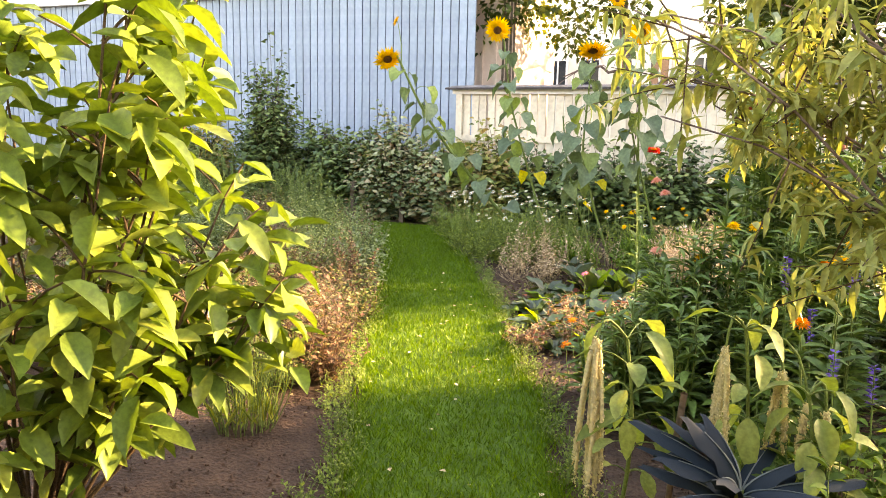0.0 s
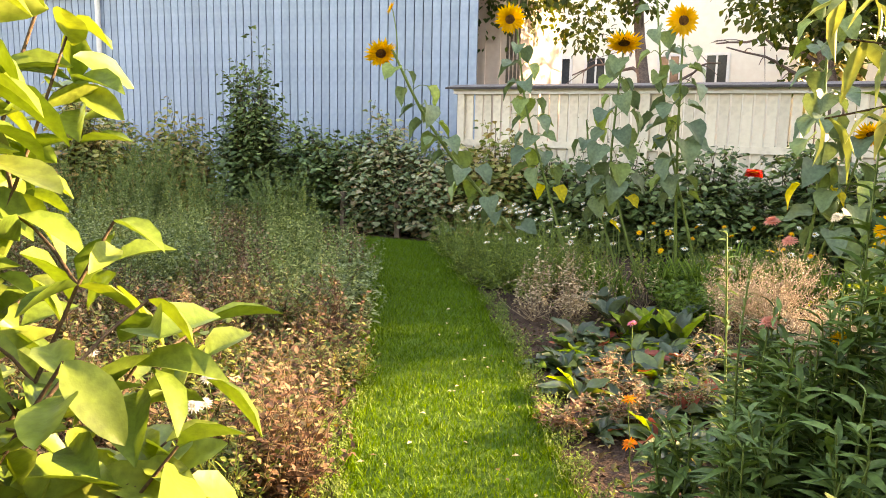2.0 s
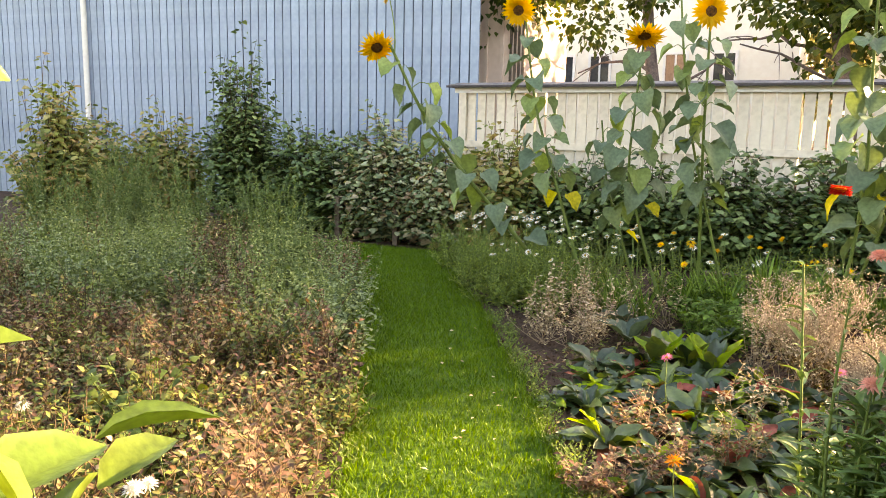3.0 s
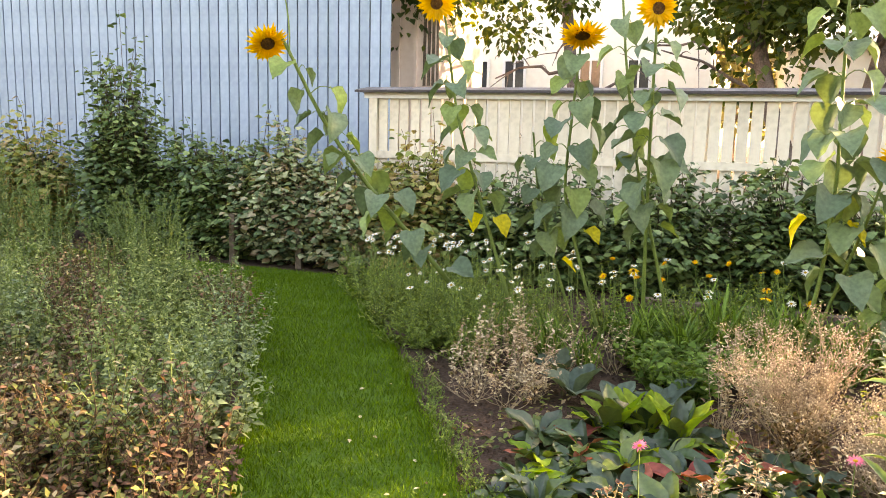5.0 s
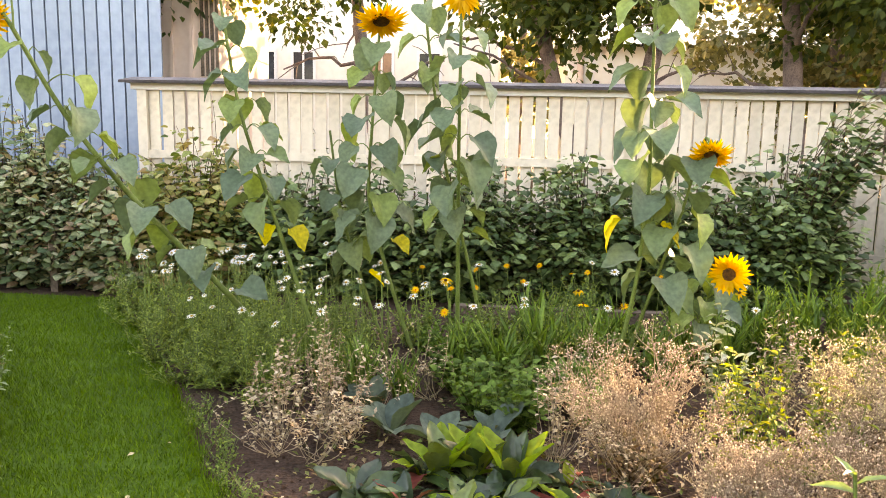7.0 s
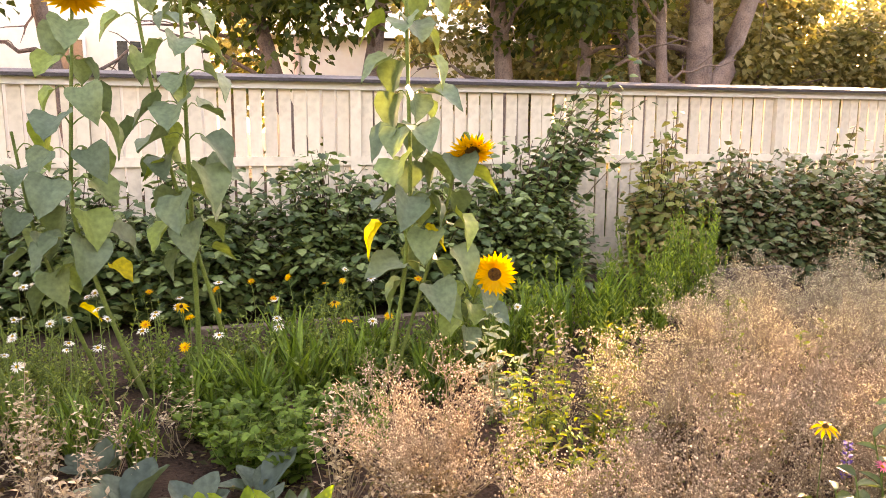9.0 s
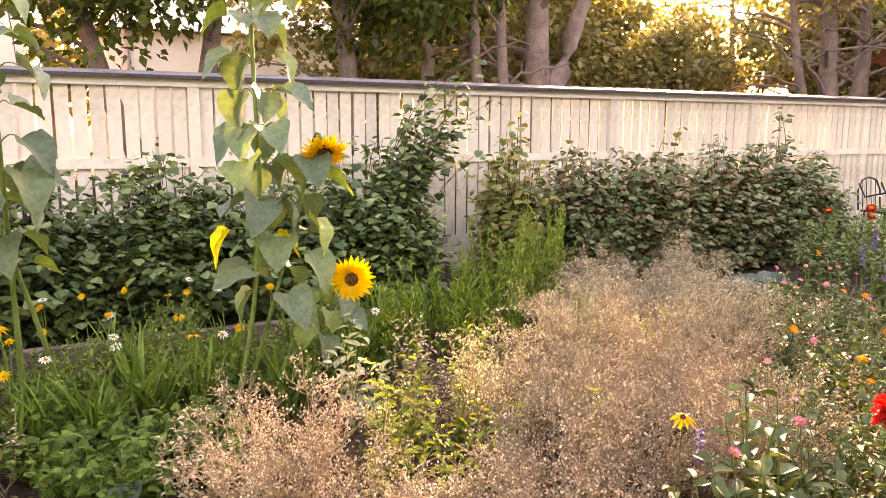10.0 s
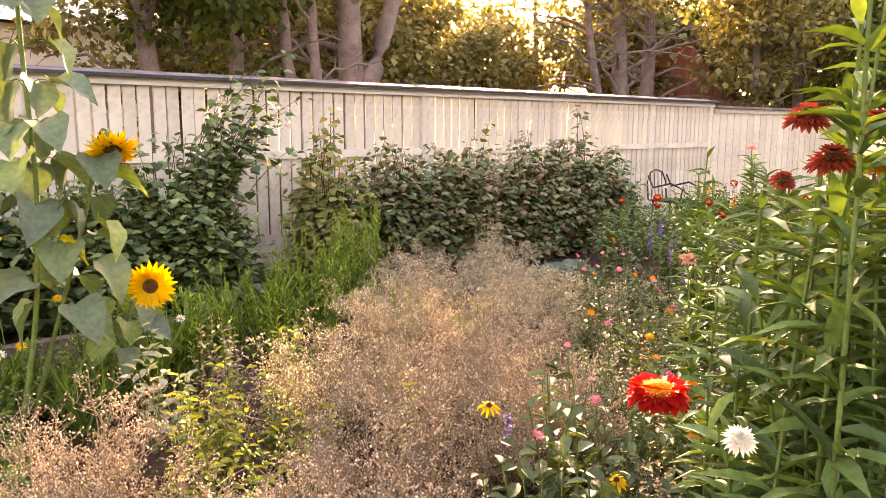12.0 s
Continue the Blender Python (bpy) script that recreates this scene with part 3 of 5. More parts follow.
M_MINT = leafy("mint_leaf", [(0.03, 0.055, 0.018), (0.1, 0.15, 0.045), (0.2, 0.26, 0.09), (0.34, 0.39, 0.15)], 0.2, 0.6, spec=0.3)
M_FEATHER = leafy("feathery_leaf", [(0.07, 0.13, 0.06), (0.12, 0.19, 0.09), (0.17, 0.24, 0.1)], 0.3, 0.6)
M_RUST = leafy("rusty_leaf", [(0.03, 0.055, 0.018), (0.075, 0.105, 0.032), (0.13, 0.16, 0.05), (0.2, 0.2, 0.07), (0.26, 0.18, 0.09), (0.18, 0.09, 0.06), (0.09, 0.05, 0.035), (0.4, 0.33, 0.2)], 0.22, 0.55)
M_RUST_RED = leafy("rusty_leaf_red", [(0.06, 0.035, 0.025), (0.14, 0.075, 0.05), (0.24, 0.12, 0.08), (0.32, 0.22, 0.13), (0.1, 0.11, 0.04)], 0.22, 0.55)
M_MAG = leafy("magnolia_leaf", [(0.1, 0.165, 0.03), (0.15, 0.225, 0.04), (0.21, 0.28, 0.05), (0.28, 0.33, 0.07)], 0.26, 0.4, glow=(1.05, 1.1, 0.45), single=True, spec=0.3)
M_MAG2 = leafy("magnolia_leaf_rest", [(0.1, 0.165, 0.03), (0.15, 0.225, 0.04), (0.24, 0.3, 0.06)], 0.26, 0.4, glow=(1.05, 1.1, 0.45))
M_SUNLEAF = leafy("sunflower_leaf", [(0.085, 0.14, 0.09), (0.115, 0.18, 0.115), (0.14, 0.21, 0.125), (0.17, 0.25, 0.1), (0.22, 0.31, 0.07)], 0.2, 0.5, single=True, spec=0.3)
M_YELLEAF = leafy("yellowed_leaf", [(0.5, 0.45, 0.04), (0.6, 0.5, 0.04)], 0.4, 0.55, single=True)
M_GREEN = leafy("fresh_leaf", [(0.03, 0.075, 0.012), (0.08, 0.16, 0.025), (0.15, 0.26, 0.05)], 0.25)
M_LIME = leafy("lime_leaf", [(0.12, 0.18, 0.03), (0.22, 0.28, 0.045), (0.36, 0.36, 0.06)], 0.3)
M_STRAWLEAF = leafy("strawflower_leaf", [(0.04, 0.09, 0.025), (0.09, 0.175, 0.045), (0.16, 0.27, 0.075)], 0.18, 0.5, spec=0.35)
M_DARKLEAF = leafy("dark_leaf", [(0.02, 0.045, 0.022), (0.035, 0.07, 0.026), (0.055, 0.105, 0.03), (0.14, 0.19, 0.045)], 0.15, 0.3, single=True, spec=0.6)
M_REDLEAF = leafy("red_leaf", [(0.3, 0.06, 0.05), (0.4, 0.12, 0.08)], 0.3, 0.45, single=True)
M_GREYBIG = leafy("blue_grey_leaf", [(0.07, 0.11, 0.09), (0.13, 0.18, 0.13)], 0.25, 0.55, single=True)
M_LIMEP = leafy("lime_single_leaf", [(0.14, 0.26, 0.03), (0.28, 0.38, 0.05)], 0.45, single=True)
M_GREYSTRAW = leafy("grey_straw_leaf", [(0.14, 0.22, 0.1), (0.2, 0.3, 0.14)], 0.3)
M_RIB = material("leaf_rib", (0.1, 0.14, 0.15), (0.17, 0.21, 0.21), 30, 0.6, 0.1)
M_GERANIUM = leafy("geranium_leaf", [(0.035, 0.07, 0.018), (0.08, 0.13, 0.03), (0.16, 0.2, 0.045), (0.3, 0.24, 0.08)], 0.2)
M_COSMOS = leafy("cosmos_leaf", [(0.06, 0.11, 0.02), (0.15, 0.23, 0.05), (0.27, 0.35, 0.09)], 0.3)
M_MINT2 = leafy("catmint_leaf", [(0.045, 0.075, 0.04), (0.12, 0.18, 0.1), (0.2, 0.27, 0.14), (0.27, 0.34, 0.18)], 0.2, 0.6, spec=0.3)
M_KALE = leafy("kale_leaf", [(0.01, 0.022, 0.036), (0.022, 0.038, 0.055)], 0.05, 0.75, single=True, fine=140)
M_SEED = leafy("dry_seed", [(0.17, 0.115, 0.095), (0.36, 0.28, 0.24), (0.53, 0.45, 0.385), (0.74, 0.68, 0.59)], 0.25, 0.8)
# Lighter copy of the seed colour, with the sunlight on the clumps put in.
M_SEED_LIT = leafy("dry_seed_sunlit", [(0.26, 0.19, 0.14), (0.5, 0.42, 0.32), (0.68, 0.61, 0.48), (0.86, 0.8, 0.66), (0.4, 0.4, 0.19)], 0.28, 0.8)
M_ZIN = leafy("zinnia_leaf", [(0.035, 0.065, 0.025), (0.075, 0.12, 0.045), (0.14, 0.19, 0.085)], 0.18, 0.5, spec=0.3)
M_DRYDARK = leafy("dry_brown_leaf", [(0.05, 0.035, 0.02), (0.13, 0.085, 0.05), (0.22, 0.15, 0.08), (0.1, 0.11, 0.03)], 0.2, 0.8)
LONGBLADE = grid_leaf(0.07, [(0, 0.7), (0.4, 1), (0.75, 0.7), (1, 0.05)], 3, 0.5, 0.12)
M_BLADEGREEN = leafy("blade_green", [(0.05, 0.12, 0.02), (0.1, 0.2, 0.035), (0.17, 0.29, 0.05)], 0.25, 0.45, spec=0.35)
SPIRELEAF = (LEAFLET[0] * [0.5, 1, 1], LEAFLET[1])
M_SPIRE = leafy("spire_leaf", [(0.06, 0.13, 0.02), (0.12, 0.22, 0.035), (0.2, 0.32, 0.05), (0.32, 0.42, 0.08)], 0.3, 0.5)
M_BEIGE = leafy("dry_beige", [(0.14, 0.09, 0.06), (0.36, 0.26, 0.18), (0.5, 0.4, 0.29), (0.62, 0.53, 0.4)], 0.25, 0.8)
M_TASSEL = leafy("amaranth_tassel", [(0.55, 0.48, 0.24), (0.68, 0.6, 0.34), (0.78, 0.7, 0.44)], 0.2, 0.8)


def petal(name, *cols):
    return leafy(name, list(cols), 0.35, 0.55, (1.3, 1.2, 1.0), single=True)


M_YEL = petal("yellow_petal", (0.75, 0.42, 0.01), (0.85, 0.52, 0.015))
M_ORANGE = petal("orange_petal", (0.75, 0.2, 0.01), (0.8, 0.3, 0.02))
M_REDP = petal("red_petal", (0.42, 0.008, 0.006), (0.5, 0.015, 0.008))
M_DRED = petal("dark_red_petal", (0.25, 0.02, 0.015), (0.35, 0.05, 0.02))
M_PINKP = petal("pink_petal", (0.7, 0.16, 0.3), (0.75, 0.25, 0.42))
M_SALMON = petal("salmon_petal", (0.7, 0.28, 0.22), (0.75, 0.36, 0.3))
M_WHITEP = petal("white_petal", (0.78, 0.77, 0.72), (0.85, 0.84, 0.8))
M_DISK = material("seed_disk", (0.06, 0.022, 0.01), (0.32, 0.14, 0.025), 60, 0.9, 1.0)
M_GOLD = material("golden_disk", (0.6, 0.3, 0.01), (0.75, 0.45, 0.02), 80, 0.9, 0.8)


def stalks(paths, r0, r1, sides=3):
    """Many thin tubes at once: paths is (stalks, points, 3)."""
    s, k, _ = paths.shape
    d = unit(np.gradient(paths, axis=1))
    x = unit(np.cross(d, np.broadcast_to([0.31, 0.95, 0.05], d.shape)))
    y = np.cross(d, x)
    ang = np.linspace(0, 2 * np.pi, sides, endpoint=False)
    r = np.linspace(r0, r1, k)[None, :, None, None]
    v = paths[:, :, None] + r * (np.cos(ang)[:, None] * x[:, :, None] + np.sin(ang)[:, None] * y[:, :, None])
    q = np.array([(i * sides + j, i * sides + (j + 1) % sides, (i + 1) * sides + (j + 1) % sides, (i + 1) * sides + j)
                  for i in range(k - 1) for j in range(sides)])
    c = Cloud()
    c.v.append(v.reshape(-1, 3))
    c.f.append((q[None] + (np.arange(s) * k * sides)[:, None, None]).reshape(-1, 4))
    c.n = s * k * sides
    return c


def fan(r_base, r_top, h, n, k=6, bow=0.15, lean=(0, 0), least=0.7):
    """Stalk paths that rise from a patch and fan out."""
    a, rr = rng.uniform(0, 6.283, n), np.sqrt(rng.uniform(0, 1, n))
    dirs = np.stack([np.cos(a), np.sin(a)], -1) * rr[:, None]
    tip_h = h * rng.uniform(least, 1.05, n) * (1 - 0.3 * rr ** 2)
    t = np.linspace(0, 1, k)
    xy = dirs[:, None] * (r_base + (r_top - r_base) * (t ** 1.4)[None, :, None])
    xy = xy + rng.normal(scale=bow * 0.15, size=(n, 1, 2)) * np.sin(np.pi * t)[None, :, None] + np.array(lean) * (t ** 2)[None, :, None]
    return np.concatenate([xy, (tip_h[:, None] * t[None])[..., None]], -1)


def along(paths, t):
    """Places and ways at share t (stalks, m) of each path."""
    k = paths.shape[1]
    f = np.clip(t, 0, 0.999) * (k - 1)
    i = f.astype(int)
    s = np.arange(len(paths))[:, None]
    a, b = paths[s, i], paths[s, i + 1]
    return a + (b - a) * (f - i)[..., None], unit(b - a)


def herb(name, x, y, r_base, r_top, h, n, per, shape, size, mat, label, category="plant", group="", stem=M_STEM, stem_r=0.004, start=0.15,
         rise=0.35, taper=0.5, lean=(0, 0), bow=0.15, least=0.7):
    """Upright stalks with leaves set round them from start to tip. Returns the thing and its tips."""
    root = thing(name, (x, y, 0), label, category, group)
    paths = fan(r_base, r_top, h, n, bow=bow, lean=lean, least=least)
    tagged(part("stalk_tangle", stalks(paths, stem_r, stem_r * 0.5), stem, root), kind="stuff")
    t = np.linspace(start, 1, per)[None] + rng.uniform(-0.03, 0.03, (n, per))
    pos, ways = along(paths, t)
    az = (np.arange(per) * 2.4)[None] + rng.uniform(0, 6.28, (n, 1))
    way = np.stack([np.cos(az), np.sin(az), np.full_like(az, rise)], -1) + rng.normal(scale=0.4, size=(n, per, 3))
    big = size * (1 - taper * np.linspace(0, 1, per))[None] * rng.uniform(0.7, 1.2, (n, per))
    tagged(part("foliage", Cloud().many(shape, turns(way.reshape(-1, 3), 0.5), pos.reshape(-1, 3), big.ravel()), mat, root), kind="stuff")
    return root, paths[:, -1]


def inside(poly, spacing):
    """Uneven spots that fill a patch of ground."""
    p = np.array(poly)
    spots = []
    for gx in np.arange(p[:, 0].min(), p[:, 0].max(), spacing):
        for gy in np.arange(p[:, 1].min(), p[:, 1].max(), spacing):
            x, y = gx + rng.uniform(-0.3, 0.3) * spacing, gy + rng.uniform(-0.3, 0.3) * spacing
            odd = False
            for (ax, ay), (bx, by) in zip(poly, poly[1:] + poly[:1]):
                if (ay > y) != (by > y) and x < ax + (y - ay) * (bx - ax) / (by - ay):
                    odd = not odd
            if odd:
                spots.append((x, y))
    return spots


def bloom(name, petals, length, rings, cup, disk_r, disk_h, mat_petal, mat_disk, shape=PETAL, step=0.45, shrink=0.15):
    """A flower head that faces +z: rings of petals round a domed disk."""
    c = Cloud()
    for ring in range(rings):
        a = np.linspace(0, 2 * np.pi, petals, endpoint=False) + ring * np.pi / petals + rng.normal(scale=0.05, size=petals)
        lift = cup + step * ring + rng.normal(scale=0.08, size=petals)
        way = np.stack([np.cos(a) * np.cos(lift), np.sin(a) * np.cos(lift), np.sin(lift)], -1)
        pos = np.stack([np.cos(a), np.sin(a), np.zeros(petals)], -1) * disk_r * (0.85 - shrink * ring)
        pos[:, 2] += disk_h * 0.2 * ring
        c.many(shape, turns(way, 0.25), pos, length * (1 - 0.12 * ring) * rng.uniform(0.85, 1.12, petals))
    faces = sum(len(q) for q in c.f)
    lat, lon = 5, 14
    v = [(disk_r * math.sin(u) * math.cos(w), disk_r * math.sin(u) * math.sin(w), disk_h * math.cos(u) - 0.1 * disk_h)
         for u in np.linspace(0.02, 1.7, lat) for w in np.linspace(0, 2 * math.pi, lon, endpoint=False)]
    c.raw(v, [(i * lon + j, i * lon + (j + 1) % lon, (i + 1) * lon + (j + 1) % lon, (i + 1) * lon + j) for i in range(lat - 1) for j in range(lon)])
    me = c.mesh(name)
    me.materials.append(mat_petal)
    me.materials.append(mat_disk)
    ix = np.zeros(len(me.polygons), np.int32)
    ix[faces:] = 1
    me.polygons.foreach_set("material_index", ix)
    return me


def facing(at, way, size=1.0):
    """A pose at a place whose +z looks along way."""
    return Matrix.Translation(at) @ Vector(way).to_track_quat("Z", "Y").to_matrix().to_4x4() @ Matrix.Rotation(rng.uniform(0, 6.28), 4, "Z") @ Matrix.Diagonal((size, size, size, 1))


def put_bloom(me, parent, at, way=(0, 0, 1), size=1.0, name="flower_head", label=""):
    ob = part(name, me, None, parent, label)
    ob.matrix_local = facing(at, way, size)
    return ob


B_SUN = bloom("sunflower_head", 24, 0.078, 2, 0.05, 0.042, 0.018, M_YEL, M_DISK, grid_leaf(0.36, [(0, 0.5), (0.5, 1.0), (1, 0.1)], 3, 0.3, 0.1))
B_SUN_NOD = bloom("sunflower_head_nodding", 26, 0.08, 2, 0.25, 0.048, 0.03, M_YEL, M_DISK, grid_leaf(0.34, [(0, 0.5), (0.5, 1.0), (1, 0.1)], 3, 0.4, 0.3))
B_RUD = bloom("rudbeckia_head", 11, 0.03, 1, -0.3, 0.008, 0.012, M_YEL, M_DISK)
B_DAISY = bloom("daisy_head", 12, 0.019, 1, 0.05, 0.007, 0.005, M_WHITEP, M_GOLD)
B_CAL = bloom("marigold_head", 12, 0.018, 2, 0.15, 0.006, 0.005, M_YEL, M_ORANGE)
B_POM = bloom("pompom_head", 14, 0.017, 4, 0.0, 0.014, 0.02, M_WHITEP, M_WHITEP)
B_STRAW_Y = bloom("strawflower_head_yellow", 16, 0.02, 4, 0.05, 0.014, 0.012, M_YEL, M_GOLD)
B_STRAW_O = bloom("strawflower_head_orange", 16, 0.02, 4, 0.05, 0.014, 0.012, M_ORANGE, M_GOLD)
B_STRAW_R = bloom("strawflower_head_red", 26, 0.019, 4, -0.8, 0.024, 0.022, M_REDP, M_GOLD, grid_leaf(0.75, [(0, 0.7), (0.55, 1.0), (1, 0.15)], 3, 0.25, -0.15), 0.36, -0.02)
B_STRAW_C = bloom("strawflower_centre", 20, 0.014, 3, 0.05, 0.012, 0.008, M_ORANGE, M_GOLD, grid_leaf(0.6, [(0, 0.7), (0.55, 1.0), (1, 0.15)], 3, 0.25, -0.1), 0.3)
B_STRAW_D = bloom("strawflower_head_dark_red", 24, 0.022, 5, -0.5, 0.018, 0.02, M_DRED, M_DISK, grid_leaf(0.45, [(0, 0.6), (0.5, 1.0), (1, 0.2)], 3, 0.3, 0.0), 0.3)
B_STRAW_W = bloom("strawflower_head_white", 22, 0.021, 5, -0.1, 0.014, 0.014, M_WHITEP, M_WHITEP)
B_STRAW_P = bloom("strawflower_head_salmon", 18, 0.02, 4, 0.0, 0.014, 0.012, M_SALMON, M_SALMON)
B_PINK = bloom("zinnia_head_pink", 12, 0.02, 2, 0.1, 0.008, 0.006, M_PINKP, M_GOLD)
B_ZOR = bloom("zinnia_head_orange", 12, 0.022, 2, 0.1, 0.008, 0.006, M_ORANGE, M_GOLD)

# ---- hedge along the fence ----
HEDGE = [(-9.2, 7.6, 0.6, 1.9, M_CURRANT_Y, 4500), (-10.6, 9.4, 0.8, 1.5, M_CURRANT_Y, 4500), (-9.4, 9.6, 0.8, 1.55, M_CURRANT_Y, 4500), (-8.05, 9.7, 0.62, 2.3, M_CURRANT, 6500),
         (-7.1, 9.75, 0.65, 1.5, M_CURRANT, 4500), (-6.3, 9.6, 0.65, 1.45, M_CURRANT, 5000), (-5.6, 9.5, 0.6, 1.5, M_CURRANT_P, 5500), (-4.85, 9.5, 0.6, 1.35, M_CURRANT_P, 5000),
         (-4.05, 9.6, 0.7, 1.38, M_CURRANT_Y, 5500), (-3.2, 9.7, 0.7, 1.12, M_CURRANT, 4800), (-2.4, 9.6, 0.7, 1.15, M_CURRANT, 4800),
         (-1.5, 9.6, 0.72, 1.25, M_CURRANT, 5000), (-0.5, 9.6, 0.72, 1.28, M_CURRANT, 5000), (0.4, 9.5, 0.7, 1.2, M_CURRANT, 4800),
         (1.2, 9.6, 0.78, 1.38, M_CURRANT, 5800), (2.75, 9.7, 0.4, 1.42, M_CURRANT_Y, 2600), (3.6, 9.6, 0.7, 1.32, M_CURRANT_R, 5000),
         (4.5, 9.5, 0.75, 1.32, M_CURRANT_R, 5500), (5.4, 9.4, 0.75, 1.4, M_CURRANT_R, 5500), (6.2, 9.4, 0.7, 1.45, M_CURRANT_R, 5000), (7.0, 9.5, 0.6, 1.15, M_CURRANT, 3500)]
for x, y, rx, h, m, c in HEDGE:
    pale, arms_ = m is not M_CURRANT, ()
    if x == 1.2:
        arms_ = [((1.85, 9.6, 1.6), 16), ((2.1, 9.7, 1.84), 11), ((1.55, 9.6, 1.35), 14), ((1.95, 9.5, 1.3), 10)]
    bush("currant_bush", x, y, rx, 0.5, h * (1.06 if arms_ else 1.16), int(c / 23), 25, LOBED, 0.094, m,
         "currant bush with pale mottled leaves along the fence" if pale else "dark green currant bush along the fence", "shrub", "bushes along the fence",
         arms=arms_)
for x, y in [(-6.07, 9.17), (-5.26, 9.22)]:
    c = Cloud().box((-0.035, -0.035, -0.02), (0.035, 0.035, 0.55))
    ob = solid("stake", c, M_WOOD, "short grey wooden stake under a bush", "stake", group="stakes under the bushes")
    ob.location = (x, y, 0)
beam = solid("timber_edging", Cloud().box((-1.6, -0.05, 0), (1.3, 0.05, 0.13)), M_WOOD, "old brown timber edging board of a raised bed", "edging")
beam.location = (0, 8.75, 0)
beam2 = solid("timber_edging", Cloud().box((-0.7, -0.05, 0), (0.7, 0.05, 0.3)), M_WOOD, "old brown timber edging board of a raised bed", "edging")
beam2.location = (2.9, 8.95, 0)

# Added shrubs behind the fence, only there to make the slat gaps dark.
for x in np.arange(-4.4, 11.5, 1.25):
    bush("gap_backing_bush", x, 11.7, 0.8, 0.4, 1.6, 60, 20, WIDE, 0.11, M_TREE, "added dark shrub that darkens the gaps of the fence", "shrub", "bushes behind the fence", bare=0.05)

# ---- bed beside the path, shaded side ----
RUSTS = [M_RUST, M_RUST, M_RUST_RED, M_RUST, M_RUST_RED, M_GERANIUM, M_GERANIUM]
for x, y in inside([(-1.95, 2.75), (-2.3, 3.45), (-2.75, 4.3), (-2.95, 4.6), (-4.4, 4.7), (-5.8, 4.2), (-5.2, 2.5), (-3.4, 2.4)], 0.33):
    kind_ = rng.random()
    h = rng.uniform(0.3, 0.66)
    if kind_ < 0.22:
        herb("hardy_geranium", x, y, 0.08, 0.28, h * 0.8, 34, 10, LOBED, 0.05, M_GERANIUM, "low clump of green lobed leaves", "plant", "green low clumps", start=0.3, taper=0.1, least=0.4)
    else:
        herb("spirea_bush", x, y, 0.06, 0.26, h, 70, 18, LEAFLET, 0.044, RUSTS[rng.integers(0, 7)], "low shrub with rusty red and yellow small leaves", "shrub", "rusty low shrubs",
             stem=M_TWIG, stem_r=0.003, start=0.12, taper=0.25, least=0.35, bow=0.5)
for x, y in inside([(-2.75, 4.4), (-3.2, 5.25), (-3.95, 6.2), (-4.9, 7.3), (-6.8, 7.1), (-7.6, 5.0), (-5.8, 4.2), (-4.2, 4.7)], 0.37):
    kind_ = rng.random()
    if kind_ < 0.16:
        herb("spirea_bush", x, y, 0.06, 0.28, rng.uniform(0.5, 0.75), 70, 18, LEAFLET, 0.044, RUSTS[rng.integers(0, 5)], "low shrub with rusty red and yellow small leaves", "shrub", "rusty low shrubs",
             stem=M_TWIG, stem_r=0.003, start=0.2, taper=0.2, least=0.4)
    else:
        herb("mint_clump", x, y, 0.1, 0.3, rng.uniform(0.5, 0.95), 46, 24, LEAFLET, 0.072, M_MINT if kind_ < 0.6 else M_MINT2, "grey green clump of upright mint", "herb", "clumps of mint",
             start=0.12, taper=0.7, stem_r=0.0028, least=0.4, rise=0.15, bow=0.4)
for x, y, h in [(-5.6, 7.35, 1.05), (-6.1, 7.6, 0.95), (-6.7, 7.3, 1.15), (-7.4, 7.2, 1.35), (-8.0, 7.5, 1.3), (-8.6, 7.0, 1.2), (-7.3, 6.6, 1.05), (-9.2, 6.3, 1.1)]:
    herb("asparagus_plant", x, y, 0.1, 0.42, h, 46, 90, CHIP, 0.045, M_FEATHER, "tall feathery grey green asparagus plant", "plant", "feathery plants", taper=0.5, rise=0.8, bow=0.4)
tuft = herb("grass_tuft", -2.0, 2.3, 0.13, 0.24, 0.5, 90, 3, BLADE, 0.16, M_LIME, "tuft of upright green grass stalks", "grass tuft", stem_r=0.003, rise=1.5)
for k, (x, y) in enumerate([(-2.82, 2.62), (-2.25, 2.69), (-2.69, 3.02), (-2.42, 2.93), (-3.07, 2.93), (-2.55, 2.6), (-2.4, 2.5), (-3.0, 2.4), (-2.24, 2.73)]):
    root = thing("candytuft_plant", (x, y, 0), "white pompom flower on a thin stalk", "flower", "white pompom flowers")
    part("stalk", Cloud().tube(bend((0.03, 0.0, 0), (0, 0, 0.42), (0.02, 0, 0), 5), 0.003, 0.002, 4), M_STEM, root)
    put_bloom(B_POM, root, (0, 0, 0.42), (0.15, -0.3, 1), 1.0 + 0.2 * (k % 2))

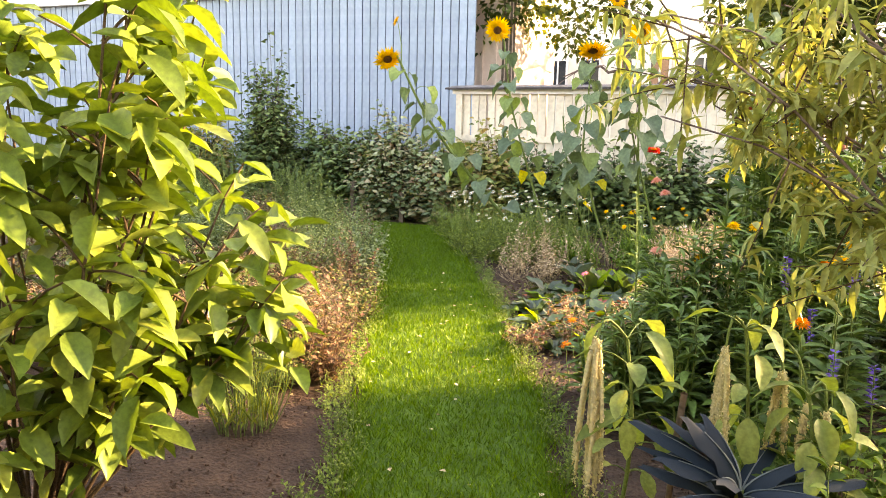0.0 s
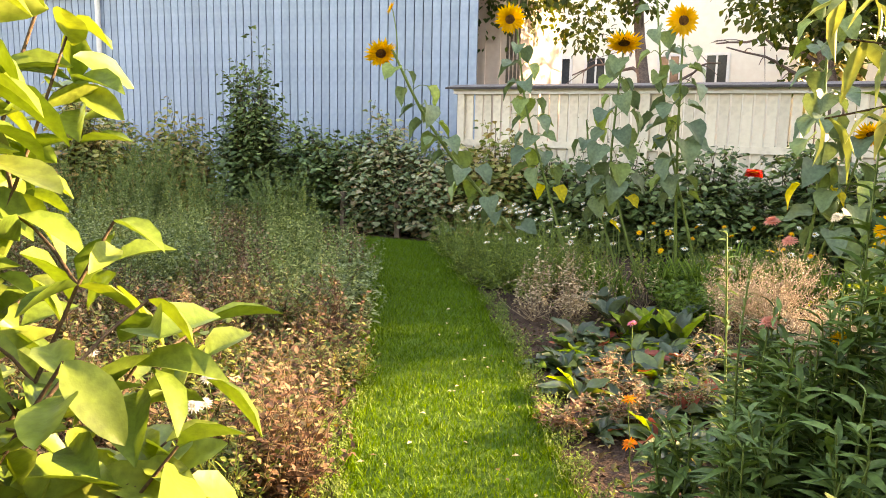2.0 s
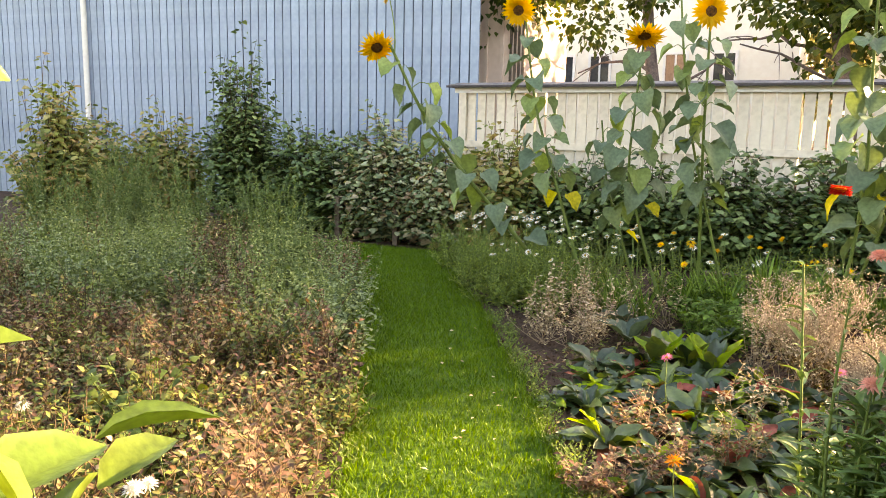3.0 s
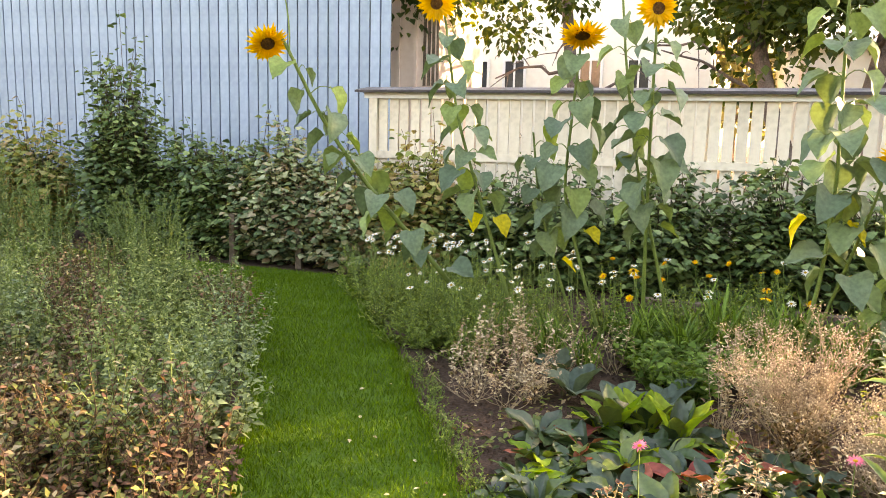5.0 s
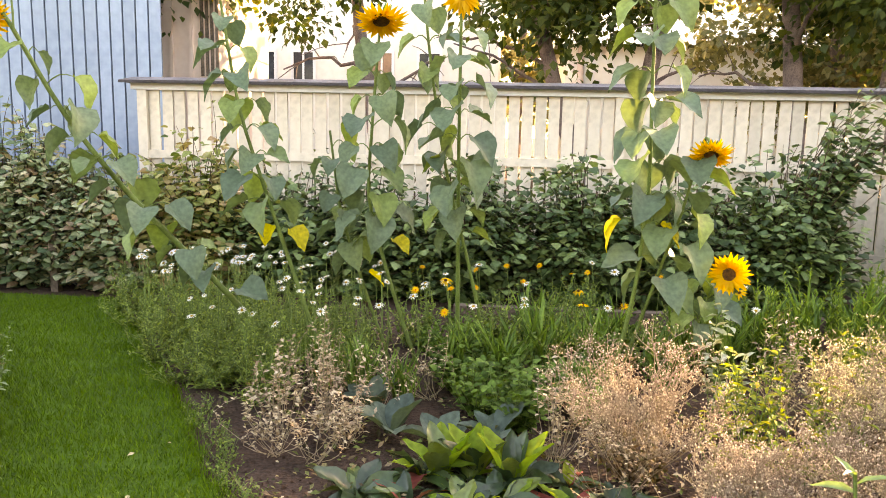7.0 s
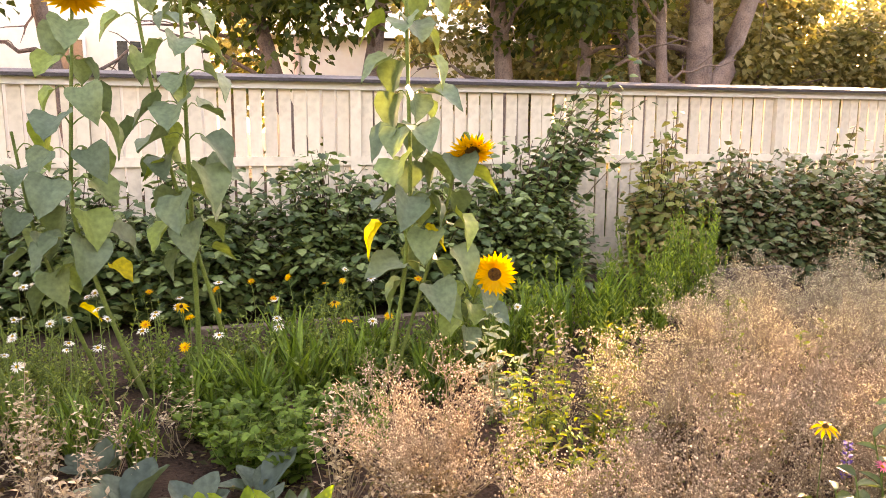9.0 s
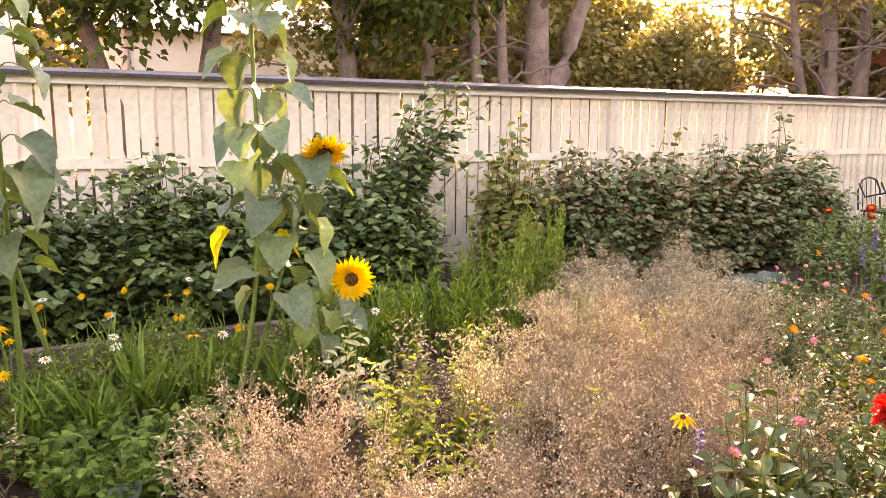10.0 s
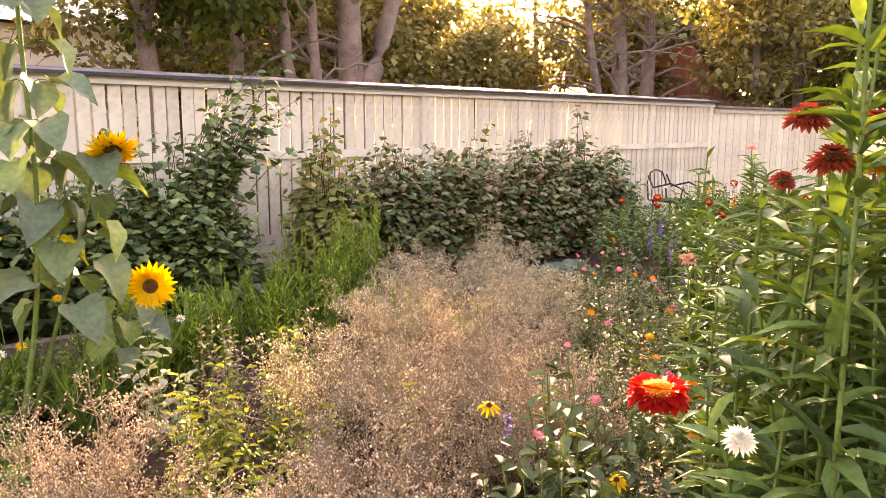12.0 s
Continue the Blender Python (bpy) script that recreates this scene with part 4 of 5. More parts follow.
# ---- magnolia shrub ----
mag = thing("magnolia_shrub", (-1.9, 1.22, 0), "shrub with large glossy yellow green leaves", "shrub")
mag_leaves = [grid_leaf(0.5, OVAL2, 5, 0.16, d, w) for d, w in ((0.12, 0.01), (0.25, 0.02), (0.4, 0.015))]
mag_meshes = []
for tv_, tf_ in mag_leaves:
    me = Cloud().raw(tv_, tf_).mesh("leaf")
    me.materials.append(M_MAG)
    mag_meshes.append(me)
mag_wood, spots = Cloud(), []
TIPS = [(0.38, 0.35, 1.45), (0.6, 0.3, 1.05), (0.6, 0.5, 0.85), (0.35, 0.6, 1.2), (0.3, 0.75, 0.7), (0.45, 0.1, 0.72), (0.35, 0.35, 1.75), (0.4, 0.1, 2.0), (0.1, 0.5, 2.1),
        (0.0, 0.8, 1.6), (-0.2, 0.6, 1.1), (0.2, -0.2, 1.5), (0.1, -0.1, 2.2), (-0.3, 0.2, 1.9), (0.25, 0.05, 1.15), (0.35, -0.25, 0.9), (0.0, 0.35, 1.35), (-0.4, 0.9, 0.9),
        (-0.1, 0.9, 1.95), (-0.3, 0.7, 0.6), (0.35, 0.15, 1.75), (0.15, 0.15, 0.75), (0.3, 0.0, 0.6), (0.15, -0.25, 0.5), (0.35, 0.35, 0.75), (0.45, 0.55, 0.95), (0.25, 0.2, 0.55),
        (0.0, -0.3, 0.8), (0.3, -0.35, 1.25), (0.3, -0.3, 1.75), (0.45, 0.0, 1.4),
        (0.42, 0.15, 1.3), (0.2, 0.3, 1.0), (-0.1, 0.1, 1.6), (-0.15, 0.5, 1.5), (0.3, 0.25, 1.95), (0.5, 0.45, 0.7)]
for tip in TIPS:
    tip = np.array(tip)
    line = bend((tip[0] * 0.05, tip[1] * 0.05, 0), tip, (tip[0] * 0.05, tip[1] * 0.05, 0.04), 9)
    line[1:-1] += rng.normal(scale=0.012, size=(7, 3))
    mag_wood.tube(line, 0.008, 0.003, 5)
    ends = [tip]
    for j in range(3):
        q = line[5 + j]
        e = q + np.array([*rng.normal(scale=0.13, size=2), rng.uniform(0.02, 0.2)])
        mag_wood.tube(bend(q, e, (0, 0, 0.02), 4), 0.005, 0.003, 4)
        ends.append(e)
    for q in line[3:8]:
        for j in range(2):
            a = rng.uniform(0, 6.28)
            spots.append((q, np.array([math.cos(a), math.sin(a), rng.uniform(-0.9, 0.4)])))
    for e in ends:
        for j in range(6):
            a = j * 2.4 + rng.uniform(0, 1)
            spots.append((e - [0, 0, 0.025 * j], np.array([math.cos(a), math.sin(a), rng.uniform(-0.9, 0.6)])))
tagged(part("branch_work", mag_wood, M_TWIG, mag), kind="stuff")
order = rng.permutation(len(spots))
rest = [spots[i] for i in order[300:]]
for i in order[:300]:
    e, w = spots[i]
    ob = part("leaf", mag_meshes[i % 3], M_MAG, mag)
    s_ = rng.uniform(0.1, 0.175)
    ob.matrix_local = Matrix.Translation(e) @ Matrix(turns(np.array([w]), 1.0)[0].tolist()).to_4x4() @ Matrix.Diagonal((s_, s_, s_, 1))
if rest:
    tagged(part("leaf_rest", Cloud().many(BROAD, turns(np.array([w for e, w in rest]), 0.6), np.array([e for e, w in rest]), rng.uniform(0.1, 0.18, len(rest))), M_MAG2, mag), kind="stuff")

# ---- sunflowers ----
SUN_LEAVES = []
for dr, wv in ((0.15, 0.05), (0.35, 0.04), (0.5, 0.045), (0.25, 0.06)):
    tv_, tf_ = grid_leaf(0.92, HEART, 5, 0.24, dr, wv)
    tv_[:, 1] += 0.12
    tv_ *= [1, 0.85, 1]
    me = Cloud().raw(tv_, tf_).mesh("leaf")
    SUN_LEAVES.append(me)


def sunflower(stem, head, look_way, leaves, label, size=1.0, nod=False, r=0.013, leaf=(0.16, 0.245), from_=0.44, yellow=0, head_size=1.0):
    """A bowed stalk through the given points, heart shaped hanging leaves on petioles, and one head."""
    base = np.array(stem[0])
    root = thing("sunflower", tuple(base), label, "sunflower", "sunflowers")
    p = np.array(stem) - base
    s = np.r_[0, np.cumsum(np.linalg.norm(np.diff(p, axis=0), axis=1))]
    t = np.linspace(0, s[-1], 16)
    line = np.stack([np.interp(t, s, p[:, i]) for i in range(3)], -1)
    line[1:-1] = (line[:-2] + line[1:-1] * 2 + line[2:]) / 4
    stem_c = Cloud().tube(line, r, r * 0.55, 8)
    leaves = int(leaves * 1.5)
    for k in range(leaves):
        f = from_ + (0.97 - from_) * k / max(leaves - 1, 1)
        q = line[min(int(f * 15), 14)]
        a = k * 2.4 + rng.uniform(-0.4, 0.4)
        out = np.array([math.cos(a), math.sin(a), 0.35])
        big = rng.uniform(*leaf) * (1.0 - 0.55 * abs(f - 0.62))
        e = q + out * big * rng.uniform(0.35, 0.65)
        stem_c.tube(bend(q, e, (0, 0, 0.03), 5), 0.004, 0.0025, 4)
        ob = new("leaf", SUN_LEAVES[k % 4])
        ob.parent = root
        mat = M_YELLEAF if k < yellow else M_SUNLEAF
        if not ob.data.materials:
            ob.data.materials.append(M_SUNLEAF)
        ob.material_slots[0].link = "OBJECT"
        ob.material_slots[0].material = mat
        way = np.array([math.cos(a), math.sin(a) - 0.35, rng.uniform(-1.4, -0.15)])
        ob.matrix_local = Matrix.Translation(e) @ Matrix(turns(way[None], 0.5)[0].tolist()).to_4x4() @ Matrix.Diagonal((big, big, big, 1))
    part("stem", stem_c, M_STEM, root)
    if head is not None:
        at = np.array(head) - base
        w = unit(np.array(look_way))
        ob = put_bloom(B_SUN_NOD if nod else B_SUN, root, at, look_way, size * head_size)
        green = Cloud()
        a = np.linspace(0, 2 * np.pi, 14, endpoint=False)
        way = np.stack([np.cos(a), np.sin(a), np.full(14, -0.5)], -1)
        green.many(PETAL, turns(way, 0.1), np.stack([0.03 * np.cos(a), 0.03 * np.sin(a), np.full(14, -0.012)], -1), 0.05)
        part("sepal_ring", green, M_GREENP, ob)
        stem_b = Cloud().tube(bend(line[-1], at - w * 0.02, (0, 0, 0.06), 6), r * 0.55, r * 0.6, 6)
        part("neck", stem_b, M_STEM, root)
    return root


M_GREENP = petal("sepal_green", (0.12, 0.2, 0.04), (0.16, 0.26, 0.05))
a1 = sunflower([(-2.55, 7.35, 0), (-2.75, 7.2, 0.35), (-2.95, 7.05, 0.65), (-3.3, 6.85, 1.1), (-3.55, 6.65, 1.55), (-3.72, 6.5, 2.0)], (-3.83, 6.45, 2.02), (0.5, -0.55, -0.65), 17,
               "leaning sunflower with a nodding yellow head", nod=True, r=0.02, head_size=1.15, from_=0.33)
part("side_stem", Cloud().tube(bend((-1.15, -0.85, 1.95), (-1.2, -0.85, 2.38), (0.02, 0, 0), 5), 0.006, 0.004, 5), M_STEM, a1)
put_bloom(B_SUN, a1, (-1.2, -0.87, 2.38), (-0.6, -0.6, 0.4), 0.5)
sunflower([(-2.3, 7.3, 0), (-2.44, 7.2, 0.53), (-2.6, 7.2, 1.0), (-2.8, 7.2, 1.6), (-2.9, 7.2, 2.25)], (-2.93, 7.1, 2.34), (0.4, -0.9, -0.4), 17, "tall sunflower with drooping grey green leaves", yellow=2, head_size=1.2, r=0.015)
sunflower([(-1.75, 7.5, 0), (-1.9, 7.4, 0.5), (-2.05, 7.3, 1.1), (-2.0, 7.25, 1.7), (-1.97, 7.25, 2.1)], (-1.95, 7.17, 2.13), (0.1, -0.45, -0.9), 16, "tall sunflower with a nodding head", yellow=1, nod=True, head_size=1.25, r=0.014)
sunflower([(-1.95, 7.6, 0), (-2.1, 7.5, 0.5), (-2.25, 7.45, 1.0), (-2.3, 7.4, 1.5)], None, None, 8, "headless side stalk of a sunflower", yellow=1, leaf=(0.15, 0.2))
sunflower([(-1.5, 7.7, 0), (-1.5, 7.5, 0.6), (-1.5, 7.3, 1.4), (-1.5, 7.25, 2.2)], (-1.49, 7.16, 2.27), (0.45, -1, 0.0), 18, "tall straight sunflower beside the fence bushes", head_size=1.15, r=0.015)
sunflower([(-1.3, 7.75, 0), (-1.42, 7.6, 0.6), (-1.6, 7.5, 1.3), (-1.7, 7.4, 2.0), (-1.75, 7.35, 2.55)], (-1.78, 7.3, 2.6), (0.6, -0.6, 0.3), 9, "slim sunflower with a young head", leaf=(0.15, 0.2), from_=0.5, head_size=0.8)
sunflower([(-0.55, 7.25, 0), (-0.45, 7.15, 0.6), (-0.42, 7.05, 1.2), (-0.45, 7.0, 1.8), (-0.47, 6.95, 2.5)], (-0.47, 6.9, 2.55), (0.3, -0.6, 0.6), 20, "very tall sunflower with many grey leaves", yellow=2, r=0.014, leaf=(0.18, 0.24), head_size=0.9)
sunflower([(-0.5, 7.3, 0), (-0.35, 7.2, 0.6), (-0.22, 7.1, 1.1), (-0.15, 7.08, 1.45)], (-0.12, 6.98, 1.42), (-0.15, -0.6, -0.78), 11, "sunflower with a drooping head", nod=True, leaf=(0.19, 0.26))
sunflower([(-0.15, 7.4, 0), (-0.05, 7.35, 0.35), (0.04, 7.25, 0.72)], (0.07, 7.14, 0.735), (-0.3, -0.95, 0.12), 8, "small bright sunflower in full bloom", leaf=(0.15, 0.2), head_size=1.08, r=0.009)

# ---- flower bed, sunny side ----
def sprinkle(mesh_list, patch, z, count, label, name, group, way=(-0.1, -0.5, 1), sizes=(0.8, 1.2), jitter=0.08):
    """Single flowers on thin stalks of their own."""
    for x, y in [patch[i] for i in rng.permutation(len(patch))[:count]]:
        root = thing(name, (x, y, 0), label, "flower", group)
        h = z + rng.uniform(-jitter, jitter)
        tip = (rng.uniform(-0.05, 0.05), rng.uniform(-0.05, 0.05), h)
        part("stalk", Cloud().tube(bend((0, 0, 0), tip, (0.02, 0, 0), 5), 0.003, 0.002, 4), M_STEM, root)
        put_bloom(mesh_list[rng.integers(0, len(mesh_list))], root, tip, np.array(way) + rng.normal(scale=0.25, size=3), rng.uniform(*sizes))


# feathery cosmos and daisies near the path's end
COSMOS = [(-2.95, 6.75), (-3.6, 7.55), (-4.3, 8.6), (-3.2, 8.6), (-1.9, 7.7), (-1.9, 6.9), (-2.3, 6.7)]
for x, y in inside(COSMOS, 0.3):
    herb("cosmos_clump", x, y, 0.1, 0.26, rng.uniform(0.3, 0.68), 26, 30, SPIRELEAF, 0.062, M_COSMOS, "fine feathery green cosmos clump", "flower", "feathery flower clumps", rise=0.6, start=0.08, least=0.35, bow=0.5)
sprinkle([B_DAISY], inside(COSMOS, 0.14), 0.56, 90, "white daisy on a thin stalk", "daisy", "white daisies", sizes=(0.8, 1.35), jitter=0.16)
MARI = [(-1.85, 7.0), (-1.9, 8.3), (0.6, 8.4), (0.3, 7.5), (-0.7, 7.1)]
for x, y in inside(MARI, 0.33):
    mild = rng.random()
    herb("marigold_clump", x, y, 0.1, 0.26, 0.26 + 0.34 * mild, 26, 24, LEAFLET if mild > 0.45 else LOBED, 0.055, M_COSMOS if mild > 0.6 else M_GREEN, "bushy green marigold clump", "flower", "marigold clumps", rise=0.9, start=0.05, least=0.4, bow=0.4)
sprinkle([B_CAL, B_CAL, B_DAISY, B_RUD], inside(MARI, 0.17), 0.5, 36, "small yellow and orange marigold", "marigold", "marigolds", sizes=(1.0, 1.5))
for x, y in inside([(-1.5, 6.45), (-1.6, 7.1), (-0.7, 7.0), (-0.75, 6.5)], 0.26):
    herb("parsley_clump", x, y, 0.08, 0.22, 0.3, 30, 9, LOBED, 0.05, M_GREEN, "low curly green parsley clump", "herb", "parsley clumps", rise=0.3, taper=0.1)
for x, y, h in [(0.55, 8.0, 0.6), (0.9, 8.3, 0.6), (1.3, 8.3, 0.65), (1.7, 8.45, 0.8), (2.05, 8.55, 0.95), (2.35, 8.6, 1.05), (2.2, 8.35, 0.9), (1.85, 8.3, 0.85), (2.5, 8.8, 1.0), (1.1, 7.8, 0.5), (1.6, 8.0, 0.55), (0.5, 7.6, 0.55)]:
    herb("burning_bush_plant", x, y, 0.14, 0.24, h * 1.05, 18, 44, SPIRELEAF, 0.075, M_SPIRE, "upright fine leaved green summer cypress", "plant", "upright fine plants", rise=1.7, start=0.05, taper=0.35, least=0.5, bow=0.1)

# dried seed clouds
for x, y, r, h in [(-0.62, 5.95, 0.42, 0.7), (-0.05, 5.15, 0.42, 0.52), (-0.3, 5.45, 0.3, 0.42), (0.35, 5.6, 0.5, 0.6), (0.45, 6.2, 0.5, 0.66), (0.95, 6.05, 0.55, 0.66), (1.2, 6.7, 0.6, 0.68), (1.75, 7.15, 0.6, 0.66),
                   (2.3, 7.75, 0.55, 0.62), (0.85, 5.4, 0.45, 0.55), (1.5, 6.1, 0.5, 0.6), (2.1, 6.7, 0.55, 0.6), (2.8, 7.3, 0.5, 0.6), (1.3, 5.55, 0.4, 0.5), (2.7, 6.7, 0.5, 0.5), (3.2, 7.7, 0.45, 0.55)]:
    root = thing("baby_breath_clump", (x, y, 0), "dried beige cloud of fine branched seed heads", "flower", "dried flower clouds")
    paths = fan(0.05, r, h, 46, bow=0.3, least=0.55)
    tagged(part("stalk_tangle", stalks(paths, 0.003, 0.0015), M_STRAW, root), kind="stuff")
    q, _ = along(paths, rng.uniform(0.45, 1, (46, 9)))
    q = q.reshape(-1, 3)
    e = q + np.stack([rng.normal(scale=0.06, size=len(q)), rng.normal(scale=0.06, size=len(q)), rng.uniform(0.02, 0.11, len(q))], -1)
    q2 = np.repeat(q + (e - q) * 0.6, 3, 0)
    e2 = q2 + np.stack([rng.normal(scale=0.028, size=len(q2)), rng.normal(scale=0.028, size=len(q2)), rng.uniform(0.01, 0.05, len(q2))], -1)
    sub = np.concatenate([q[:, None] + (e - q)[:, None] * np.linspace(0, 1, 2)[None, :, None], q2[:, None] + (e2 - q2)[:, None] * np.linspace(0, 1, 2)[None, :, None]])
    tagged(part("twig_tangle", stalks(sub, 0.0014, 0.0008), M_STRAW, root), kind="stuff")
    m_ = np.repeat(e2, 4, 0) + rng.normal(scale=0.011, size=(len(e2) * 4, 3))
    m_[:, 2] = np.clip(m_[:, 2], 0.04, h * 1.1)
    # Farther clumps, and a few on the right, get the sunlit seed colour.
    tagged(part("seed_heads", Cloud().many(SEED, turns(sphere(len(m_))), m_, rng.uniform(0.0045, 0.0105, len(m_)) * (1 + 0.06 * (y - 5))), M_SEED_LIT if y > 6.1 or (x > 0.6 and rng.random() < 0.3) else M_SEED, root), kind="stuff")
    low_, _ = along(paths, rng.uniform(0.08, 0.55, (46, 16)))
    low_ = low_.reshape(-1, 3) + rng.normal(scale=0.025, size=(46 * 16, 3))
    low_[:, 2] = np.maximum(low_[:, 2], 0.02)
    tagged(part("dry_foliage", Cloud().many(LEAFLET, turns(sphere(len(low_)), 1.0), low_, rng.uniform(0.02, 0.045, len(low_))), M_DRYDARK, root), kind="stuff")

# dry beige stalks, sorrel and grey leaves near the path
for x, y, h, m in [(-2.3, 6.25, 0.56, M_BEIGE), (-2.1, 6.5, 0.62, M_BEIGE), (-1.95, 6.2, 0.35, M_BEIGE), (-1.3, 4.75, 0.26, M_RUST_RED), (-1.1, 4.35, 0.26, M_RUST_RED), (-0.9, 4.6, 0.3, M_RUST),
                   (0.35, 7.0, 0.6, M_BEIGE), (3.6, 8.3, 0.85, M_BEIGE), (3.85, 8.5, 0.7, M_BEIGE), (-0.95, 6.15, 0.55, M_BEIGE), (-1.35, 4.1, 0.24, M_RUST_RED)]:
    herb("dry_stalk_clump", x, y, 0.06, 0.17, h, 24, 16, LEAFLET, 0.034, m, "withered beige flower stalks", "dry plant", "withered stalks", stem=M_STRAW, stem_r=0.0022, start=0.45, taper=0.1, bow=0.3, least=0.45)


def rosette(name, x, y, n, size, mats, label, category, group="", width=0.5, up=0.9, droop=0.4, wave=0.03, roll=0.3):
    """Broad leaves that rise from one crown, each a part."""
    root = thing(name, (x, y, 0), label, category, group)
    forms = [Cloud().raw(*grid_leaf(width, OVAL2, 5, 0.25, droop * f, wave)).mesh("leaf") for f in (0.5, 1.0, 1.5)]
    for k in range(n):
        a = k * 2.4 + rng.uniform(-0.3, 0.3)
        me = forms[k % 3]
        ob = new("leaf", me)
        ob.parent = root
        if not me.materials:
            me.materials.append(mats[0])
        ob.material_slots[0].link = "OBJECT"
        ob.material_slots[0].material = mats[rng.integers(0, len(mats))]
        s_ = size * rng.uniform(0.7, 1.2)
        w = np.array([[math.cos(a), math.sin(a), up * rng.uniform(0.4, 1.3)]])
        ob.matrix_local = Matrix.Translation((0.02 * math.cos(a), 0.02 * math.sin(a), 0.01)) @ Matrix(turns(w, roll)[0].tolist()).to_4x4() @ Matrix.Diagonal((s_, s_, s_, 1))
    return root


DK = [M_DARKLEAF] * 12 + [M_REDLEAF, M_LIMEP, M_LIMEP, M_GREYBIG]
for x, y in inside([(-1.95, 5.1), (-2.0, 5.45), (-1.6, 5.95), (-0.85, 6.0), (-0.4, 5.5), (-0.4, 4.3), (-0.75, 3.95), (-1.2, 4.05), (-1.45, 4.6)], 0.21):
    rosette("sorrel_plant", x, y, 14, rng.uniform(0.1, 0.18), DK, "low plant with dark shiny leaves, some turning red", "plant", "dark leaved plants", width=0.5, up=1.2, droop=0.7, wave=0.06, roll=0.9)
for x, y in [(-1.3, 5.95), (-1.15, 5.85), (-1.45, 5.9)]:
    rosette("lettuce_plant", x, y, 8, 0.26, [M_LIMEP, M_DARKLEAF], "upright fresh green leaves in low bed", "plant", "fresh upright leaves", 0.4, 2.2, 0.15)
for x, y in [(-1.75, 6.35), (-1.5, 6.25), (-1.25, 6.35), (-1.9, 6.65)]:
    rosette("cabbage_plant", x, y, 5, 0.2, [M_GREYBIG], "young cabbage with blue grey leaves", "plant", "blue grey leaved plants", 0.7, 1.4, 0.3)
for x, y in [(4.2, 8.0), (4.6, 8.2), (3.9, 7.8)]:
    rosette("cabbage_plant", x, y, 14, 0.3, [M_GREYBIG], "low spreading pale green cabbage", "plant", "blue grey leaved plants", 0.8, 0.8, 0.5)
herb("silver_leaf_plant", -0.02, 6.85, 0.05, 0.14, 0.6, 10, 10, BROAD, 0.09, leafy("silvery_leaf", [(0.3, 0.36, 0.28), (0.5, 0.55, 0.45)], 0.3, 0.35), "plant with pale shining leaves below the sunflower", "plant", taper=0.3)
for x, y in [(0.1, 6.5), (0.3, 6.35), (-0.1, 6.15), (0.0, 5.75), (0.55, 6.7), (0.2, 5.95), (-0.25, 5.75), (0.0, 6.35), (0.75, 6.9), (1.9, 7.5), (1.0, 6.4), (1.5, 7.0), (0.7, 5.8), (1.6, 6.5)]:
    herb("yellow_leaf_plant", x, y, 0.05, 0.18, 0.56, 8, 12, BROAD, 0.062, M_LIME, "plant with yellow green leaves among dry stalks", "plant", "yellow green plants", taper=0.3)

# upright blades, and withered stalks with pale heads, between the clumps
for x, y, h in [(-2.0, 6.85, 0.42), (-1.75, 6.7, 0.38), (-1.2, 7.15, 0.5), (-0.95, 7.3, 0.55), (-0.7, 7.35, 0.5), (-1.45, 7.2, 0.45), (-2.25, 6.95, 0.4), (-0.25, 7.2, 0.5), (0.15, 7.45, 0.55),
                (0.45, 7.7, 0.55), (0.8, 7.9, 0.55), (1.25, 8.1, 0.6), (-1.0, 8.0, 0.5), (-0.5, 7.7, 0.5), (0.0, 7.8, 0.5)]:
    herb("gladiolus_clump", x, y, 0.05, 0.12, h * 0.55, 16, 3, LONGBLADE, h * 0.62, M_BLADEGREEN, "clump of upright sword shaped green leaves", "plant", "sword leaved clumps", start=0.1, rise=3.0, taper=0.2, stem_r=0.002)
for x, y, h in [(-2.05, 6.0, 0.42), (-2.25, 6.05, 0.36), (-1.85, 6.55, 0.52), (-2.15, 6.75, 0.5), (-1.6, 6.9, 0.5), (-0.9, 5.15, 0.34), (-0.5, 4.9, 0.36), (-0.75, 5.75, 0.42)]:
    herb("dry_stalk_clump", x, y, 0.05, 0.17, h, 16, 14, LEAFLET, 0.026, M_BEIGE, "withered beige flower stalks", "dry plant", "withered stalks", stem=M_STRAW, stem_r=0.002, start=0.45, taper=0.1, bow=0.7, least=0.45)

# zinnias and mixed flowers
ZIN = [(0.45, 4.75), (0.3, 5.05), (1.2, 5.4), (2.4, 6.3), (3.4, 7.2), (4.2, 7.4), (3.6, 6.2), (2.2, 5.2), (1.0, 4.5)]
for x, y in inside(ZIN, 0.36):
    herb("zinnia_clump", x, y, 0.08, 0.24, 0.55, 13, 12, BROAD, 0.075, M_ZIN, "zinnia clump with grey green leaves", "flower", "zinnia clumps", taper=0.3, start=0.1)
    herb("dry_stalk_clump", x + 0.12, y - 0.1, 0.1, 0.24, 0.45, 30, 18, CHIP, 0.022, M_BEIGE, "withered beige flower stalks", "dry plant", "withered stalks", stem=M_STRAW, stem_r=0.002, start=0.3, taper=0.1, bow=0.5)
for x, y, h in [(0.35, 4.95, 0.7), (0.5, 4.85, 0.78), (0.62, 5.0, 0.72), (0.25, 4.8, 0.5), (0.8, 5.1, 0.7), (0.42, 4.7, 0.55)]:
    herb("zinnia_clump", x, y, 0.04, 0.14, h, 4, 13, BROAD, 0.105, M_ZIN, "zinnia clump with grey green leaves", "flower", "zinnia clumps", taper=0.35, start=0.12, rise=0.25, stem_r=0.005)
